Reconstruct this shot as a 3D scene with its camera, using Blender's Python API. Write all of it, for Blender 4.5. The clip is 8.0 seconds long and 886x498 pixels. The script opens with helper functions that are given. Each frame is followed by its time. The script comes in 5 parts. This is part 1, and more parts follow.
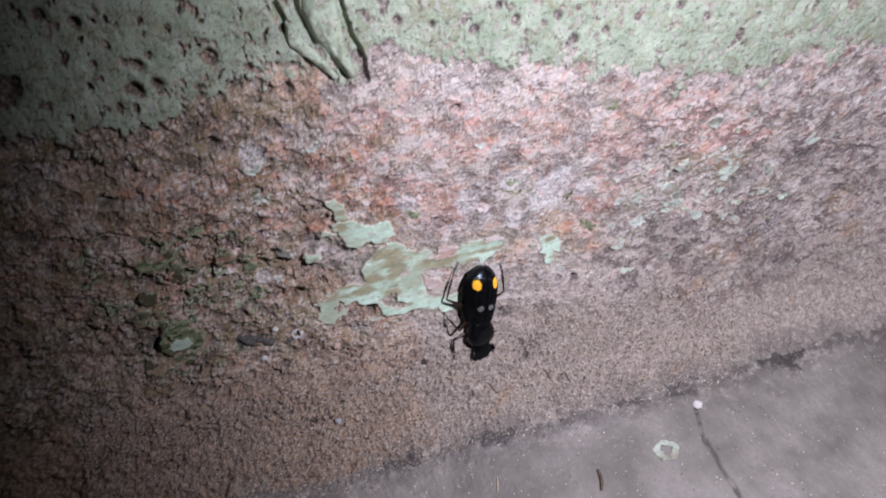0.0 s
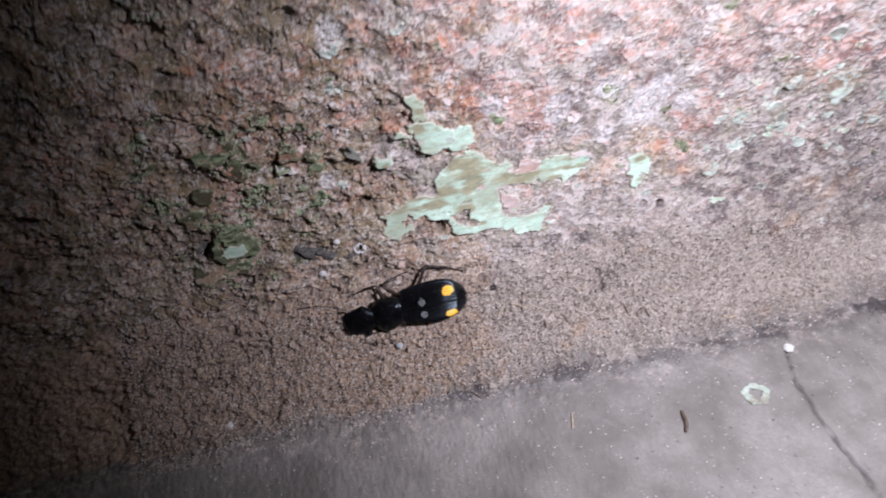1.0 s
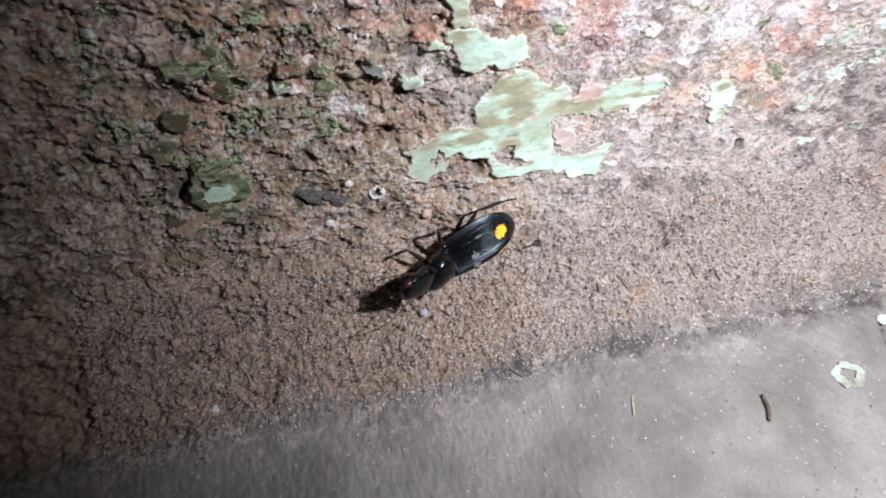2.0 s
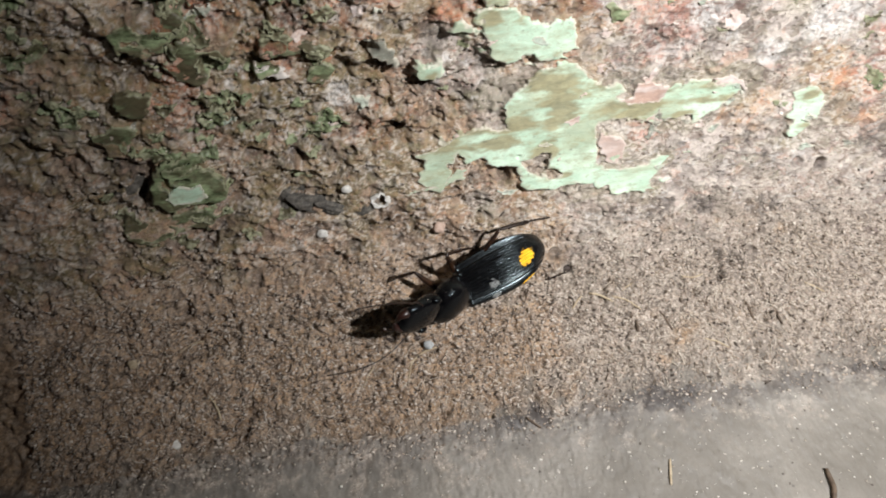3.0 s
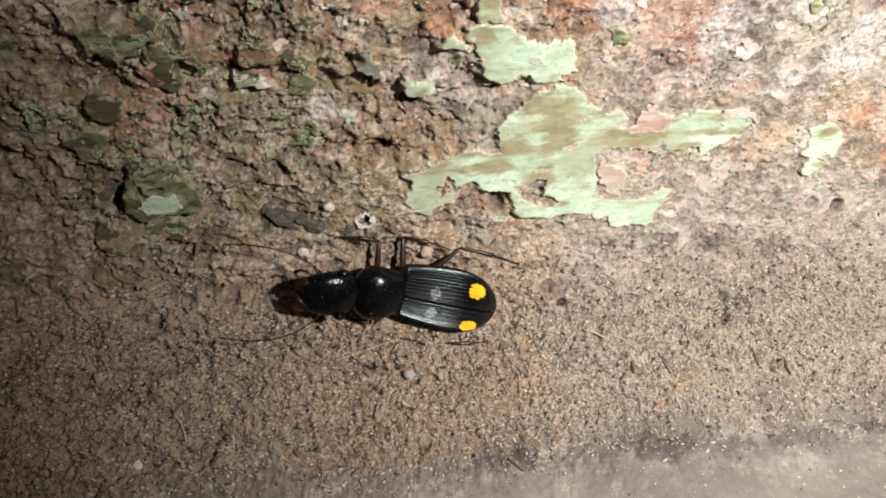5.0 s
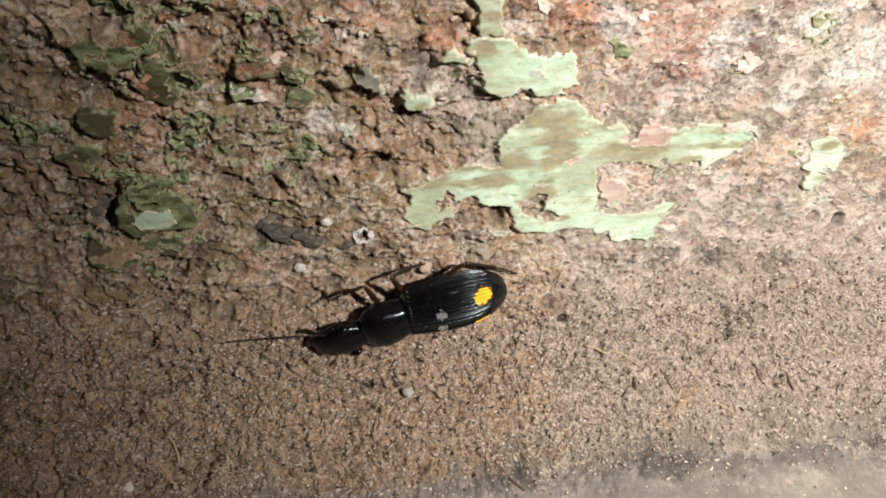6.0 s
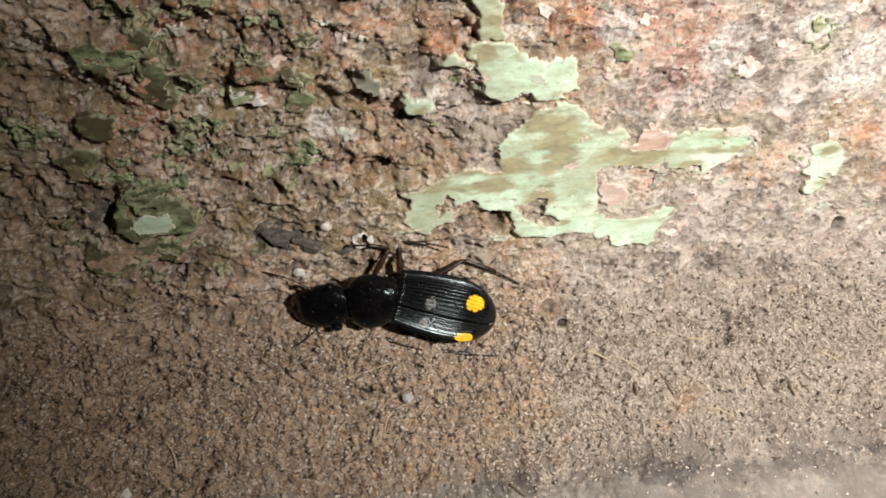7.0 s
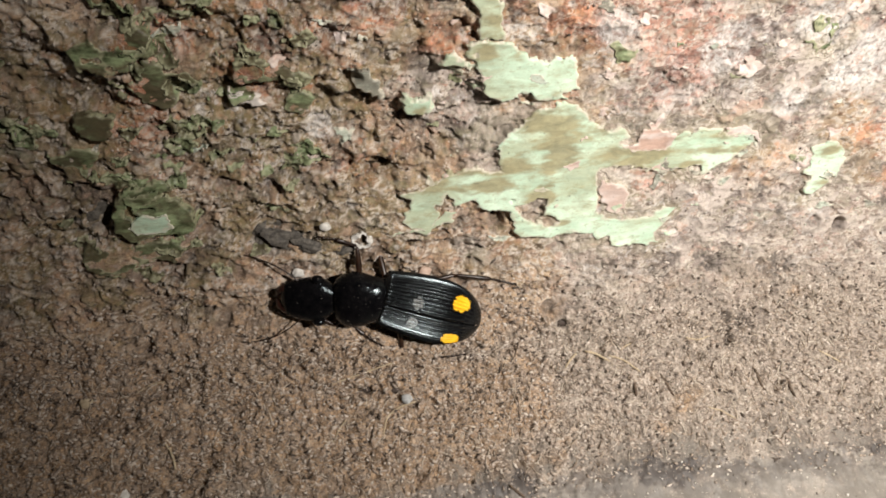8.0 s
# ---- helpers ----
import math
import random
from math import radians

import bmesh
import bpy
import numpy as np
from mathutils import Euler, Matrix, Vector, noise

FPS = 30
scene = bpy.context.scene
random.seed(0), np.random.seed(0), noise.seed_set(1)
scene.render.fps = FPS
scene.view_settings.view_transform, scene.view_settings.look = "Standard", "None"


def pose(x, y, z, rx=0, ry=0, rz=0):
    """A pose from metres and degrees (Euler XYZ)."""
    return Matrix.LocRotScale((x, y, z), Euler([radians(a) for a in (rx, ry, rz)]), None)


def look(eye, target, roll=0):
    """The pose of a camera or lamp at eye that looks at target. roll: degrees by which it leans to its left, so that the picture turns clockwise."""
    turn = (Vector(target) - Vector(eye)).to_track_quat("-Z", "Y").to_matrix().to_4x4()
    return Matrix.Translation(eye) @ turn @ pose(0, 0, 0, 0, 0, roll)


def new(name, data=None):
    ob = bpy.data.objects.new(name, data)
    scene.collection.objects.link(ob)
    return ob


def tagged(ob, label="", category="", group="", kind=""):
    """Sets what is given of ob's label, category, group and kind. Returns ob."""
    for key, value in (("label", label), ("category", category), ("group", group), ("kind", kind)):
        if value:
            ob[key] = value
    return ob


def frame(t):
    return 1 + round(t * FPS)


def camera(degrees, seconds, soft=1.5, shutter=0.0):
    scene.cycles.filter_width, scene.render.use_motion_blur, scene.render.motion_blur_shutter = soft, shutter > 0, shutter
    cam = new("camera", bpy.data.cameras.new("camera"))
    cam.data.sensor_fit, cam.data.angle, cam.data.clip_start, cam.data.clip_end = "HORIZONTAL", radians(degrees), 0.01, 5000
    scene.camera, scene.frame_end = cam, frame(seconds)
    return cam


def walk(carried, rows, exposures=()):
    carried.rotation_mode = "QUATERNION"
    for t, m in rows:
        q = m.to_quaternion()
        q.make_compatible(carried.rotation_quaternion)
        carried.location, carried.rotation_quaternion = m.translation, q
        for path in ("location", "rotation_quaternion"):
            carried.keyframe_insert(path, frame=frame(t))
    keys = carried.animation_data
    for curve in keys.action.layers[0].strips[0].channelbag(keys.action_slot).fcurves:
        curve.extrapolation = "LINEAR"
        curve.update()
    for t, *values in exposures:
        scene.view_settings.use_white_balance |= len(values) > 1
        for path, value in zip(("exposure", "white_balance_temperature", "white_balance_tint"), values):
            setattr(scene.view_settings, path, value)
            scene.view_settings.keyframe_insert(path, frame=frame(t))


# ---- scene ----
# A beetle on the rough foot of a painted wall, where it rounds into a cement floor.

cam = camera(68.0, 8.0, soft=1.75, shutter=0.4)
PATH = [
    (0, (-0.01779, -0.06959, 0.06524), (-0.00647, -0.02238, 0.02999), -5.36),
    (0.5, (-0.02146, -0.07134, 0.06165), (-0.01104, -0.02484, 0.02520), -4.69),
    (1, (-0.02710, -0.06306, 0.05537), (-0.01694, -0.01796, 0.01713), -3.19),
    (1.5, (-0.03065, -0.05557, 0.04965), (-0.01958, -0.01254, 0.00933), -1.90),
    (1.7, (-0.03098, -0.05324, 0.04737), (-0.01983, -0.01095, 0.00629), -1.29),
    (2.8, (-0.02681, -0.03682, 0.03988), (-0.01679, 0.00307, -0.00381), 0.92),
    (3, (-0.02687, -0.03679, 0.03930), (-0.01786, 0.00320, -0.00451), 1.21),
    (3.5, (-0.02428, -0.03664, 0.03917), (-0.01743, 0.00382, -0.00460), 1.84),
    (4, (-0.02364, -0.03589, 0.03846), (-0.01652, 0.00524, -0.00464), 2.18),
    (4.5, (-0.02337, -0.03524, 0.03770), (-0.01616, 0.00625, -0.00503), 2.27),
    (5, (-0.02337, -0.03510, 0.03748), (-0.01605, 0.00666, -0.00499), 2.30),
    (6.5, (-0.02397, -0.03394, 0.03687), (-0.01565, 0.00870, -0.00453), 2.94),
    (7, (-0.02397, -0.03400, 0.03686), (-0.01564, 0.00867, -0.00449), 2.96),
    (7.5, (-0.02392, -0.03381, 0.03666), (-0.01559, 0.00889, -0.00466), 2.96),
    (8, (-0.02392, -0.03382, 0.03678), (-0.01557, 0.00882, -0.00461), 2.98),
]
EXPOSURES = [(0.0, -0.70, 5350, 24), (0.5, -0.58, 5350, 24), (1.0, -0.25, 5300, 22), (1.7, 0.05, 5300, 18), (2.8, -0.06, 5800, 8), (3.5, -0.08, 6150, 9), (4.5, -0.08, 6450, 10), (8.0, -0.08, 6450, 10)]
walk(cam, [(t, look(eye, target, roll)) for t, eye, target, roll in PATH], EXPOSURES)

# ---- light: a small torch held to one side, in an otherwise dark night ----
world = bpy.data.worlds.new("night")
scene.world = world
world.use_nodes = True
world.node_tree.nodes["Background"].inputs[0].default_value = (0.75, 0.68, 0.6, 1)
world.node_tree.nodes["Background"].inputs[1].default_value = 0.011

LEAN = radians(31)
PROFILE = (9.3187e-07, 0.00022378, -0.018914, -0.19028, 6.4214, -0.00023768, 0.00034299, -6.8464e-06, -9.818e-06)


def profile(u, v):
    """How far the wall's foot lies back, in mm: u along the wall, v up across the round of the foot."""
    w = np.clip(v, -31, 36)
    a, b, c, d, e, f, g, h, i = PROFILE
    y = (((a * w + b) * w + c) * w + d) * w + e + (((4 * a * w + 3 * b) * w + 2 * c) * w + d) * (v - w)
    k = np.clip(u, -75, 85)
    return y + f * k * k + g * k * w + h * k * w * w + i * k * k * w


def place(u, v, h):
    """Places in metres for arrays of u, v and height over the surface in mm."""
    u, v = np.asarray(u, float), np.asarray(v, float)
    e = 0.05
    du = (profile(u + e, v) - profile(u - e, v)) / (2 * e)
    dv = (profile(u, v + e) - profile(u, v - e)) / (2 * e)
    n = np.stack([du, -np.ones_like(du), dv], -1)
    n /= np.linalg.norm(n, axis=-1, keepdims=True)
    p = np.stack([u, profile(u, v), v], -1) + n * np.asarray(h, float)[..., None]
    x, y, z = p[..., 0], p[..., 1], p[..., 2]
    c, s = math.cos(LEAN), math.sin(LEAN)
    return np.stack([x, c * y + s * z, c * z - s * y], -1) / 1000


def spot_on(u, v, h=0.0):
    """One place, as a Vector."""
    return Vector(place(np.array([u]), np.array([v]), np.array([h]))[0])


def frame_on(u, v, h=0.0, turn=0.0):
    """The pose that stands on the surface: x along the wall turned by turn degrees, z off the surface."""
    o = spot_on(u, v, h)
    x = (spot_on(u + 0.3, v, h) - spot_on(u - 0.3, v, h)).normalized()
    z = (spot_on(u, v, h + 1) - o).normalized()
    y = z.cross(x).normalized()
    m = Matrix((x, y, z)).transposed().to_4x4()
    m.translation = o
    return m @ Matrix.Rotation(radians(turn), 4, "Z")


torch = new("torch_light", bpy.data.lights.new("torch_light", "SPOT"))
torch.data.energy, torch.data.color, torch.data.shadow_soft_size = 0.95, (1.0, 0.93, 0.85), 0.0025
torch.data.spot_size, torch.data.spot_blend = radians(157), 0.62
torch.matrix_world = look((0.026, -0.062, 0.074), spot_on(74.5, 26, 0))


# ---- noise ----
TABLE = np.random.RandomState(7).rand(4096)


def lattice(ix, iy, seed):
    k = (ix * 374761393 + iy * 668265263 + seed * 974634777) & 0x7FFFFFFF
    k = ((k ^ (k >> 13)) * 1274126177) & 0x7FFFFFFF
    return TABLE[(k ^ (k >> 16)) & 4095]


def soft_noise(u, v, size, seed):
    """Smooth noise from 0 to 1, with lumps about size mm across."""
    a, b = 0.8, 0.6
    x, y = (a * u + b * v) / size + seed * 17.3, (a * v - b * u) / size + seed * 5.7
    ix, iy = np.floor(x).astype(np.int64), np.floor(y).astype(np.int64)
    fx, fy = x - ix, y - iy
    fx, fy = fx * fx * fx * (fx * (fx * 6 - 15) + 10), fy * fy * fy * (fy * (fy * 6 - 15) + 10)
    low = lattice(ix, iy, seed) * (1 - fx) + lattice(ix + 1, iy, seed) * fx
    high = lattice(ix, iy + 1, seed) * (1 - fx) + lattice(ix + 1, iy + 1, seed) * fx
    return low * (1 - fy) + high * fy


def fbm(u, v, size, seed, octaves=4, gain=0.5):
    total, amp, norm = 0.0, 1.0, 0.0
    for k in range(octaves):
        total = total + amp * soft_noise(u, v, size / 2**k, seed + 31 * k)
        norm += amp
        amp *= gain
    return total / norm


def scales(u, v, size, seed):
    """Broken scales about size mm across: a random number for each, and the distance to its edge in mm."""
    x, y = u / size + seed * 3.1, v / size + seed * 7.7
    ix, iy = np.floor(x).astype(np.int64), np.floor(y).astype(np.int64)
    first, second, value = np.full(u.shape, 9.0), np.full(u.shape, 9.0), np.zeros(u.shape)
    for dx in (-1, 0, 1):
        for dy in (-1, 0, 1):
            cx, cy = ix + dx, iy + dy
            d = np.hypot(cx + lattice(cx, cy, seed) - x, cy + lattice(cx, cy, seed + 1) - y)
            nearer = d < first
            second = np.where(nearer, first, np.minimum(second, d))
            value = np.where(nearer, lattice(cx, cy, seed + 2), value)
            first = np.where(nearer, d, first)
    return value, (second - first) * size / 2


def step(a, b, x):
    t = np.clip((x - a) / (b - a), 0, 1)
    return t * t * (3 - 2 * t)


def bump_at(u, v, cu, cv, r, squash=1.0):
    d2 = ((u - cu) ** 2 + ((v - cv) * squash) ** 2) / (r * r)
    return np.exp(-np.minimum(d2, 30))


def within(u, v, outline):
    """Signed distance in mm to an outline: above 0 inside."""
    pts = np.array(outline, float)
    best, inside = np.full(u.shape, 1e9), np.zeros(u.shape, bool)
    for (x0, y0), (x1, y1) in zip(pts, np.roll(pts, -1, 0)):
        dx, dy = x1 - x0, y1 - y0
        t = np.clip(((u - x0) * dx + (v - y0) * dy) / (dx * dx + dy * dy + 1e-9), 0, 1)
        best = np.minimum(best, (u - x0 - t * dx) ** 2 + (v - y0 - t * dy) ** 2)
        if abs(dy) > 1e-9:
            inside ^= ((y0 > v) != (y1 > v)) & (u < (v - y0) * dx / dy + x0)
    return np.where(inside, 1, -1) * np.sqrt(best)


# ---- plan of the old paint: flakes that are left on the bare plaster, (outline in mm, colour) ----
FLAKES = {
    "upper": [(-14.7, 16.8), (-14.4, 17.6), (-13.9, 17.8), (-13.1, 17.4), (-12.1, 17.6), (-10.8, 17.2), (-10.2, 16.8), (-9.4, 16.3), (-8.2, 16.6), (-6.9, 16.4), (-6.1, 16.2), (-6.0, 15.4), (-6.3, 14.8), (-5.8, 14.4), (-6.8, 14.1), (-7.2, 13.8), (-6.9, 13.2), (-7.7, 13.5), (-8.8, 13.4), (-9.6, 13.8), (-11.2, 13.7), (-11.9, 13.3), (-12.8, 13.5), (-13.6, 13.9), (-13.6, 14.8), (-13.8, 15.6), (-14.0, 16.3)],
    "arm": [(-19.8, 5.2), (-18.7, 5.9), (-19.5, 6.5), (-18.3, 6.7), (-16.8, 7.5), (-16.0, 8.4), (-14.1, 8.4), (-12.2, 8.1), (-8.0, 8.2), (-5.3, 6.3), (-5.5, 3.8), (-8.5, 3.0), (-10.3, 4.4), (-11.5, 4.6), (-13.0, 5.1), (-13.6, 5.8), (-15.2, 5.5), (-15.9, 6.1), (-16.8, 5.1), (-17.0, 3.5), (-18.1, 3.5), (-19.5, 4.2)],
    "body": [(-11.9, 10.0), (-11.1, 11.1), (-10.1, 12.0), (-9.3, 12.6), (-8.0, 12.9), (-6.7, 12.9), (-5.2, 12.5), (-3.7, 11.3), (-1.0, 10.6), (-1.3, 9.7), (-0.3, 9.1), (1.6, 8.9), (2.0, 7.4), (-2.1, 7.7), (-3.0, 7.5), (-2.8, 6.5), (-2.9, 5.4), (-2.6, 4.0), (-2.2, 2.5), (-2.7, 1.9), (-5.3, 2.1), (-6.6, 2.1), (-9.1, 1.9), (-10.0, 2.5), (-10.5, 4.4), (-9.7, 6.7), (-9.3, 7.6), (-11.7, 8.1), (-11.3, 8.7)],
    "foot": [(-5.7, 5.3), (-2.9, 5.4), (-2.6, 3.9), (-1.4, 3.2), (0.2, 3.0), (2.3, 3.2), (3.0, 3.8), (4.6, 3.8), (4.4, 3.2), (3.6, 2.6), (2.6, 1.4), (3.6, 0.2), (2.2, -0.1), (0.8, 0.5), (-0.8, 0.6), (-2.1, 1.4), (-2.9, 2.0), (-5.3, 2.2)],
    "east": [(-0.4, 9.1), (2.8, 9.2), (3.3, 10.4), (6.1, 10.4), (7.7, 10.1), (9.7, 9.6), (10.4, 8.9), (9.3, 8.5), (8.5, 7.8), (7.7, 7.1), (6.2, 6.9), (4.0, 7.3), (2.5, 7.2), (0.5, 7.4), (-1.7, 8.1)],
    "gap": [(-10.2, 5.1), (-8.1, 5.1), (-7.2, 5.2), (-7.2, 4.1), (-6.2, 3.2), (-6.9, 3.0), (-9.0, 3.5), (-9.9, 4.6)],
    "stem": [(-14.1, 17.8), (-14.1, 18.9), (-14.5, 19.9), (-14.7, 20.8), (-13.1, 20.8), (-12.4, 19.5), (-12.4, 18.5), (-11.9, 17.7), (-13.1, 17.5)],
    "sliver": [(-17.0, 16.1), (-16.6, 16.6), (-15.9, 16.8), (-14.8, 16.6), (-14.9, 16.0), (-15.8, 16.1), (-16.4, 16.0)],
    "bean": [(-19.6, 13.3), (-19.2, 14.0), (-18.4, 13.6), (-17.4, 13.7), (-16.9, 13.8), (-16.8, 13.4), (-17.4, 12.9), (-18.0, 12.6), (-19.2, 12.6)],
    "grey_chip": [(-23.2, 16.0), (-22.2, 16.2), (-21.7, 16.1), (-21.3, 15.4), (-20.2, 14.3), (-21.4, 14.5), (-22.0, 15.1), (-22.7, 15.6)],
    "hook": [(16.1, 8.3), (17.0, 8.8), (18.4, 8.5), (19.4, 7.4), (19.3, 6.2), (18.6, 5.2), (18.8, 4.3), (18.0, 3.7), (17.1, 4.2), (17.1, 5.5), (16.4, 6.3), (16.6, 7.3)],
    "rose": [(-1.0, 9.5), (-0.1, 9.9), (0.1, 10.9), (1.5, 10.9), (3.0, 10.2), (3.2, 9.4), (2.1, 8.9), (0.6, 9.1), (-0.4, 8.9)],
    "rose_low": [(-2.7, 5.6), (-2.4, 6.4), (-1.0, 6.1), (-0.0, 5.3), (-0.2, 3.8), (-1.8, 3.8)],
    "rose_far": [(1.5, 7.5), (2.3, 8.0), (3.5, 7.5), (3.4, 7.0), (2.3, 7.0)],
    "cream_low": [(7.4, 10.3), (9.1, 10.4), (10.3, 9.9), (10.9, 9.1), (9.7, 9.5), (8.3, 9.8)],
    "fawn": [(11.4, 18.5), (12.5, 18.6), (13.4, 18.2), (13.7, 16.9), (13.0, 16.1), (11.9, 16.4), (11.3, 17.5)],
    "coin": [(-41.5, 14.1), (-40.9, 14.5), (-40.0, 14.5), (-39.3, 14.2), (-39.0, 13.5), (-39.3, 12.8), (-40.2, 12.4), (-41.2, 12.7), (-41.7, 13.3)],
    "west_rim": [(-40.5, 8.0), (-39.0, 9.0), (-36.6, 9.0), (-35.7, 7.9), (-35.5, 6.3), (-36.4, 4.9), (-38.0, 5.0), (-40.2, 4.6), (-41.4, 5.3), (-41.7, 6.3), (-41.1, 7.2)],
    "west": [(-40.2, 5.9), (-38.8, 6.6), (-37.3, 6.7), (-37.2, 5.8), (-38.1, 5.3), (-39.6, 5.3)],
    "west_high": [(-39.7, 8.1), (-39.1, 8.6), (-37.3, 8.6), (-37.3, 8.2), (-38.5, 7.8), (-39.5, 7.6)],
    "west_low": [(-44.6, 3.3), (-43.4, 4.1), (-40.9, 4.1), (-40.7, 3.3), (-41.1, 2.0), (-42.5, 1.9), (-44.0, 2.4)],
    "west_dark": [(-40.7, 4.0), (-38.1, 4.6), (-37.1, 3.5), (-38.2, 2.3), (-40.7, 2.4)],
    "olive": [(-40.2, 18.0), (-38.6, 18.7), (-36.1, 19.5), (-35.2, 18.8), (-35.4, 17.7), (-36.6, 16.9), (-38.1, 16.3), (-39.9, 17.1)],
    "olive_mid": [(-36.1, 17.2), (-34.3, 17.6), (-32.6, 17.4), (-33.2, 15.7), (-34.4, 14.8), (-35.2, 14.3), (-36.4, 14.9), (-37.3, 15.9)],
    "olive_low": [(-43.7, 11.7), (-42.2, 11.9), (-41.0, 11.6), (-41.2, 10.3), (-42.3, 9.5), (-43.7, 9.7)],
    "tuft": [(-31.0, 17.0), (-29.5, 17.1), (-27.7, 16.8), (-25.8, 15.8), (-26.1, 15.3), (-27.6, 15.5), (-29.8, 15.6), (-30.8, 16.0)],
    "tuft_low": [(-27.8, 14.8), (-26.5, 15.1), (-25.6, 14.4), (-25.9, 13.7), (-27.1, 13.3), (-27.9, 13.8)],
    "root": [(-20.6, 2.7), (-19.6, 3.3), (-17.3, 3.0), (-15.4, 4.0), (-15.8, 4.4), (-15.4, 5.0), (-18.2, 3.3)],
    "pale_w": [(-31.1, 14.9), (-29.6, 14.9), (-28.9, 14.4), (-30.1, 14.1), (-31.0, 14.2)],
    "east_bits": [(31.0, 11.6), (33.5, 12.3), (35.0, 11.6), (33.0, 10.5), (31.4, 10.8)],
    "east_curl": [(36.6, 11.8), (38.6, 12.6), (40.4, 11.0), (39.8, 8.8), (38.4, 9.2), (38.6, 10.8)],
    "east_long": [(38.0, 14.9), (40.8, 15.6), (43.4, 15.2), (42.6, 14.1), (39.4, 13.9)],
    "east_dab": [(46.0, 14.4), (49.4, 15.0), (51.6, 13.4), (50.4, 11.2), (47.4, 11.0), (46.4, 12.6)],
    "east_tip": [(28.2, 4.8), (29.8, 5.8), (31.0, 4.8), (30.2, 3.2), (28.6, 3.4)],
}
# one sheet of paint torn into arms, and the hole torn through it
SHEET, SHEET_GAP = ("arm", "body", "foot", "east"), "gap"
# places where the mint has worn through to the olive coat below it, (u, v, half width, half height)
STAINS = [(-6.7, 11.9, 3.5, 1.0), (-9.9, 8.8, 1.9, 0.6), (-2.7, 10.6, 1.5, 0.5), (-6.3, 9.4, 1.1, 1.2), (-7.5, 6.0, 0.8, 2.2), (-11.9, 7.0, 1.5, 0.6), (-13.2, 8.2, 3.8, 0.3), (1.8, 8.0, 3.1, 0.6), (5.8, 9.9, 5.2, 0.4), (-18.4, 7.5, 2.0, 0.8), (-13.2, 16.9, 0.8, 0.5), (-10.9, 16.8, 0.8, 0.5), (-7.7, 13.9, 0.7, 0.4), (-13.2, 18.5, 1.6, 0.9), (1.0, 9.2, 1.2, 0.4), (9.2, 8.7, 1.6, 0.5), (18.9, 5.7, 0.9, 0.8), (18.0, 7.9, 0.8, 0.4), (-18.0, 13.1, 0.5, 0.3), (-6.7, 3.3, 1.2, 0.5)]
OLIVE = ("west_rim", "west_low", "west_high", "west_dark", "coin", "olive", "olive_mid", "olive_low", "tuft", "tuft_low", "fawn")
PINK = ("rose", "rose_low", "rose_far", "cream_low")
CHALKY = ("pale_w",)
# flakes that stand off the plaster, by mm
RAISED = {"west_rim": 0.45, "west": 0.60, "west_high": 0.62, "coin": 0.30, "grey_chip": 0.30, "bean": 0.15}
PATCHES = [name for name in FLAKES if name not in SHEET and name != SHEET_GAP] + ["sheet"]

# where the whole coat of paint begins, (u, v) along the wall
COAT = [(-400, 36), (-60, 37), (-47, 35.6), (-43.8, 32.7), (-35.7, 32.1), (-28.3, 33.9), (-23.0, 34.5), (-19.7, 36.9), (-16.3, 37.6), (-7.6, 34.6), (1.1, 34.3), (8.5, 33.8), (14.6, 32.2), (23.6, 30.1), (32.3, 28.0), (41.2, 27.3), (50.5, 26.5), (60.1, 25.7), (71.5, 25.3), (400, 24)]
# knocks and holes through the coat, (u, v, radius)
CHIPS = [(12.8, 37.8, .7), (-2.2, 39.8, .6), (2.0, 38.8, .5), (7.3, 37.4, .8), (20.7, 34.4, .8), (25.2, 34.8, .6), (-31.7, 39.6, .7), (-32.6, 37.3, 1.0), (-24.0, 39.3, 1.0), (-35.8, 40.2, .5), (-39.1, 45.3, .7), (-20.2, 37.6, .6), (-36.1, 44.2, .8), (-30.3, 37.6, .7), (18.5, 37.4, .7), (29.6, 35.7, .5), (35.6, 36.1, .6), (45.4, 31.4, .8), (39.7, 34.2, .7), (59.4, 27.2, .7), (10.7, 39.6, .5), (47.6, 33.1, .6), (-44.9, 39.2, 1.8)]
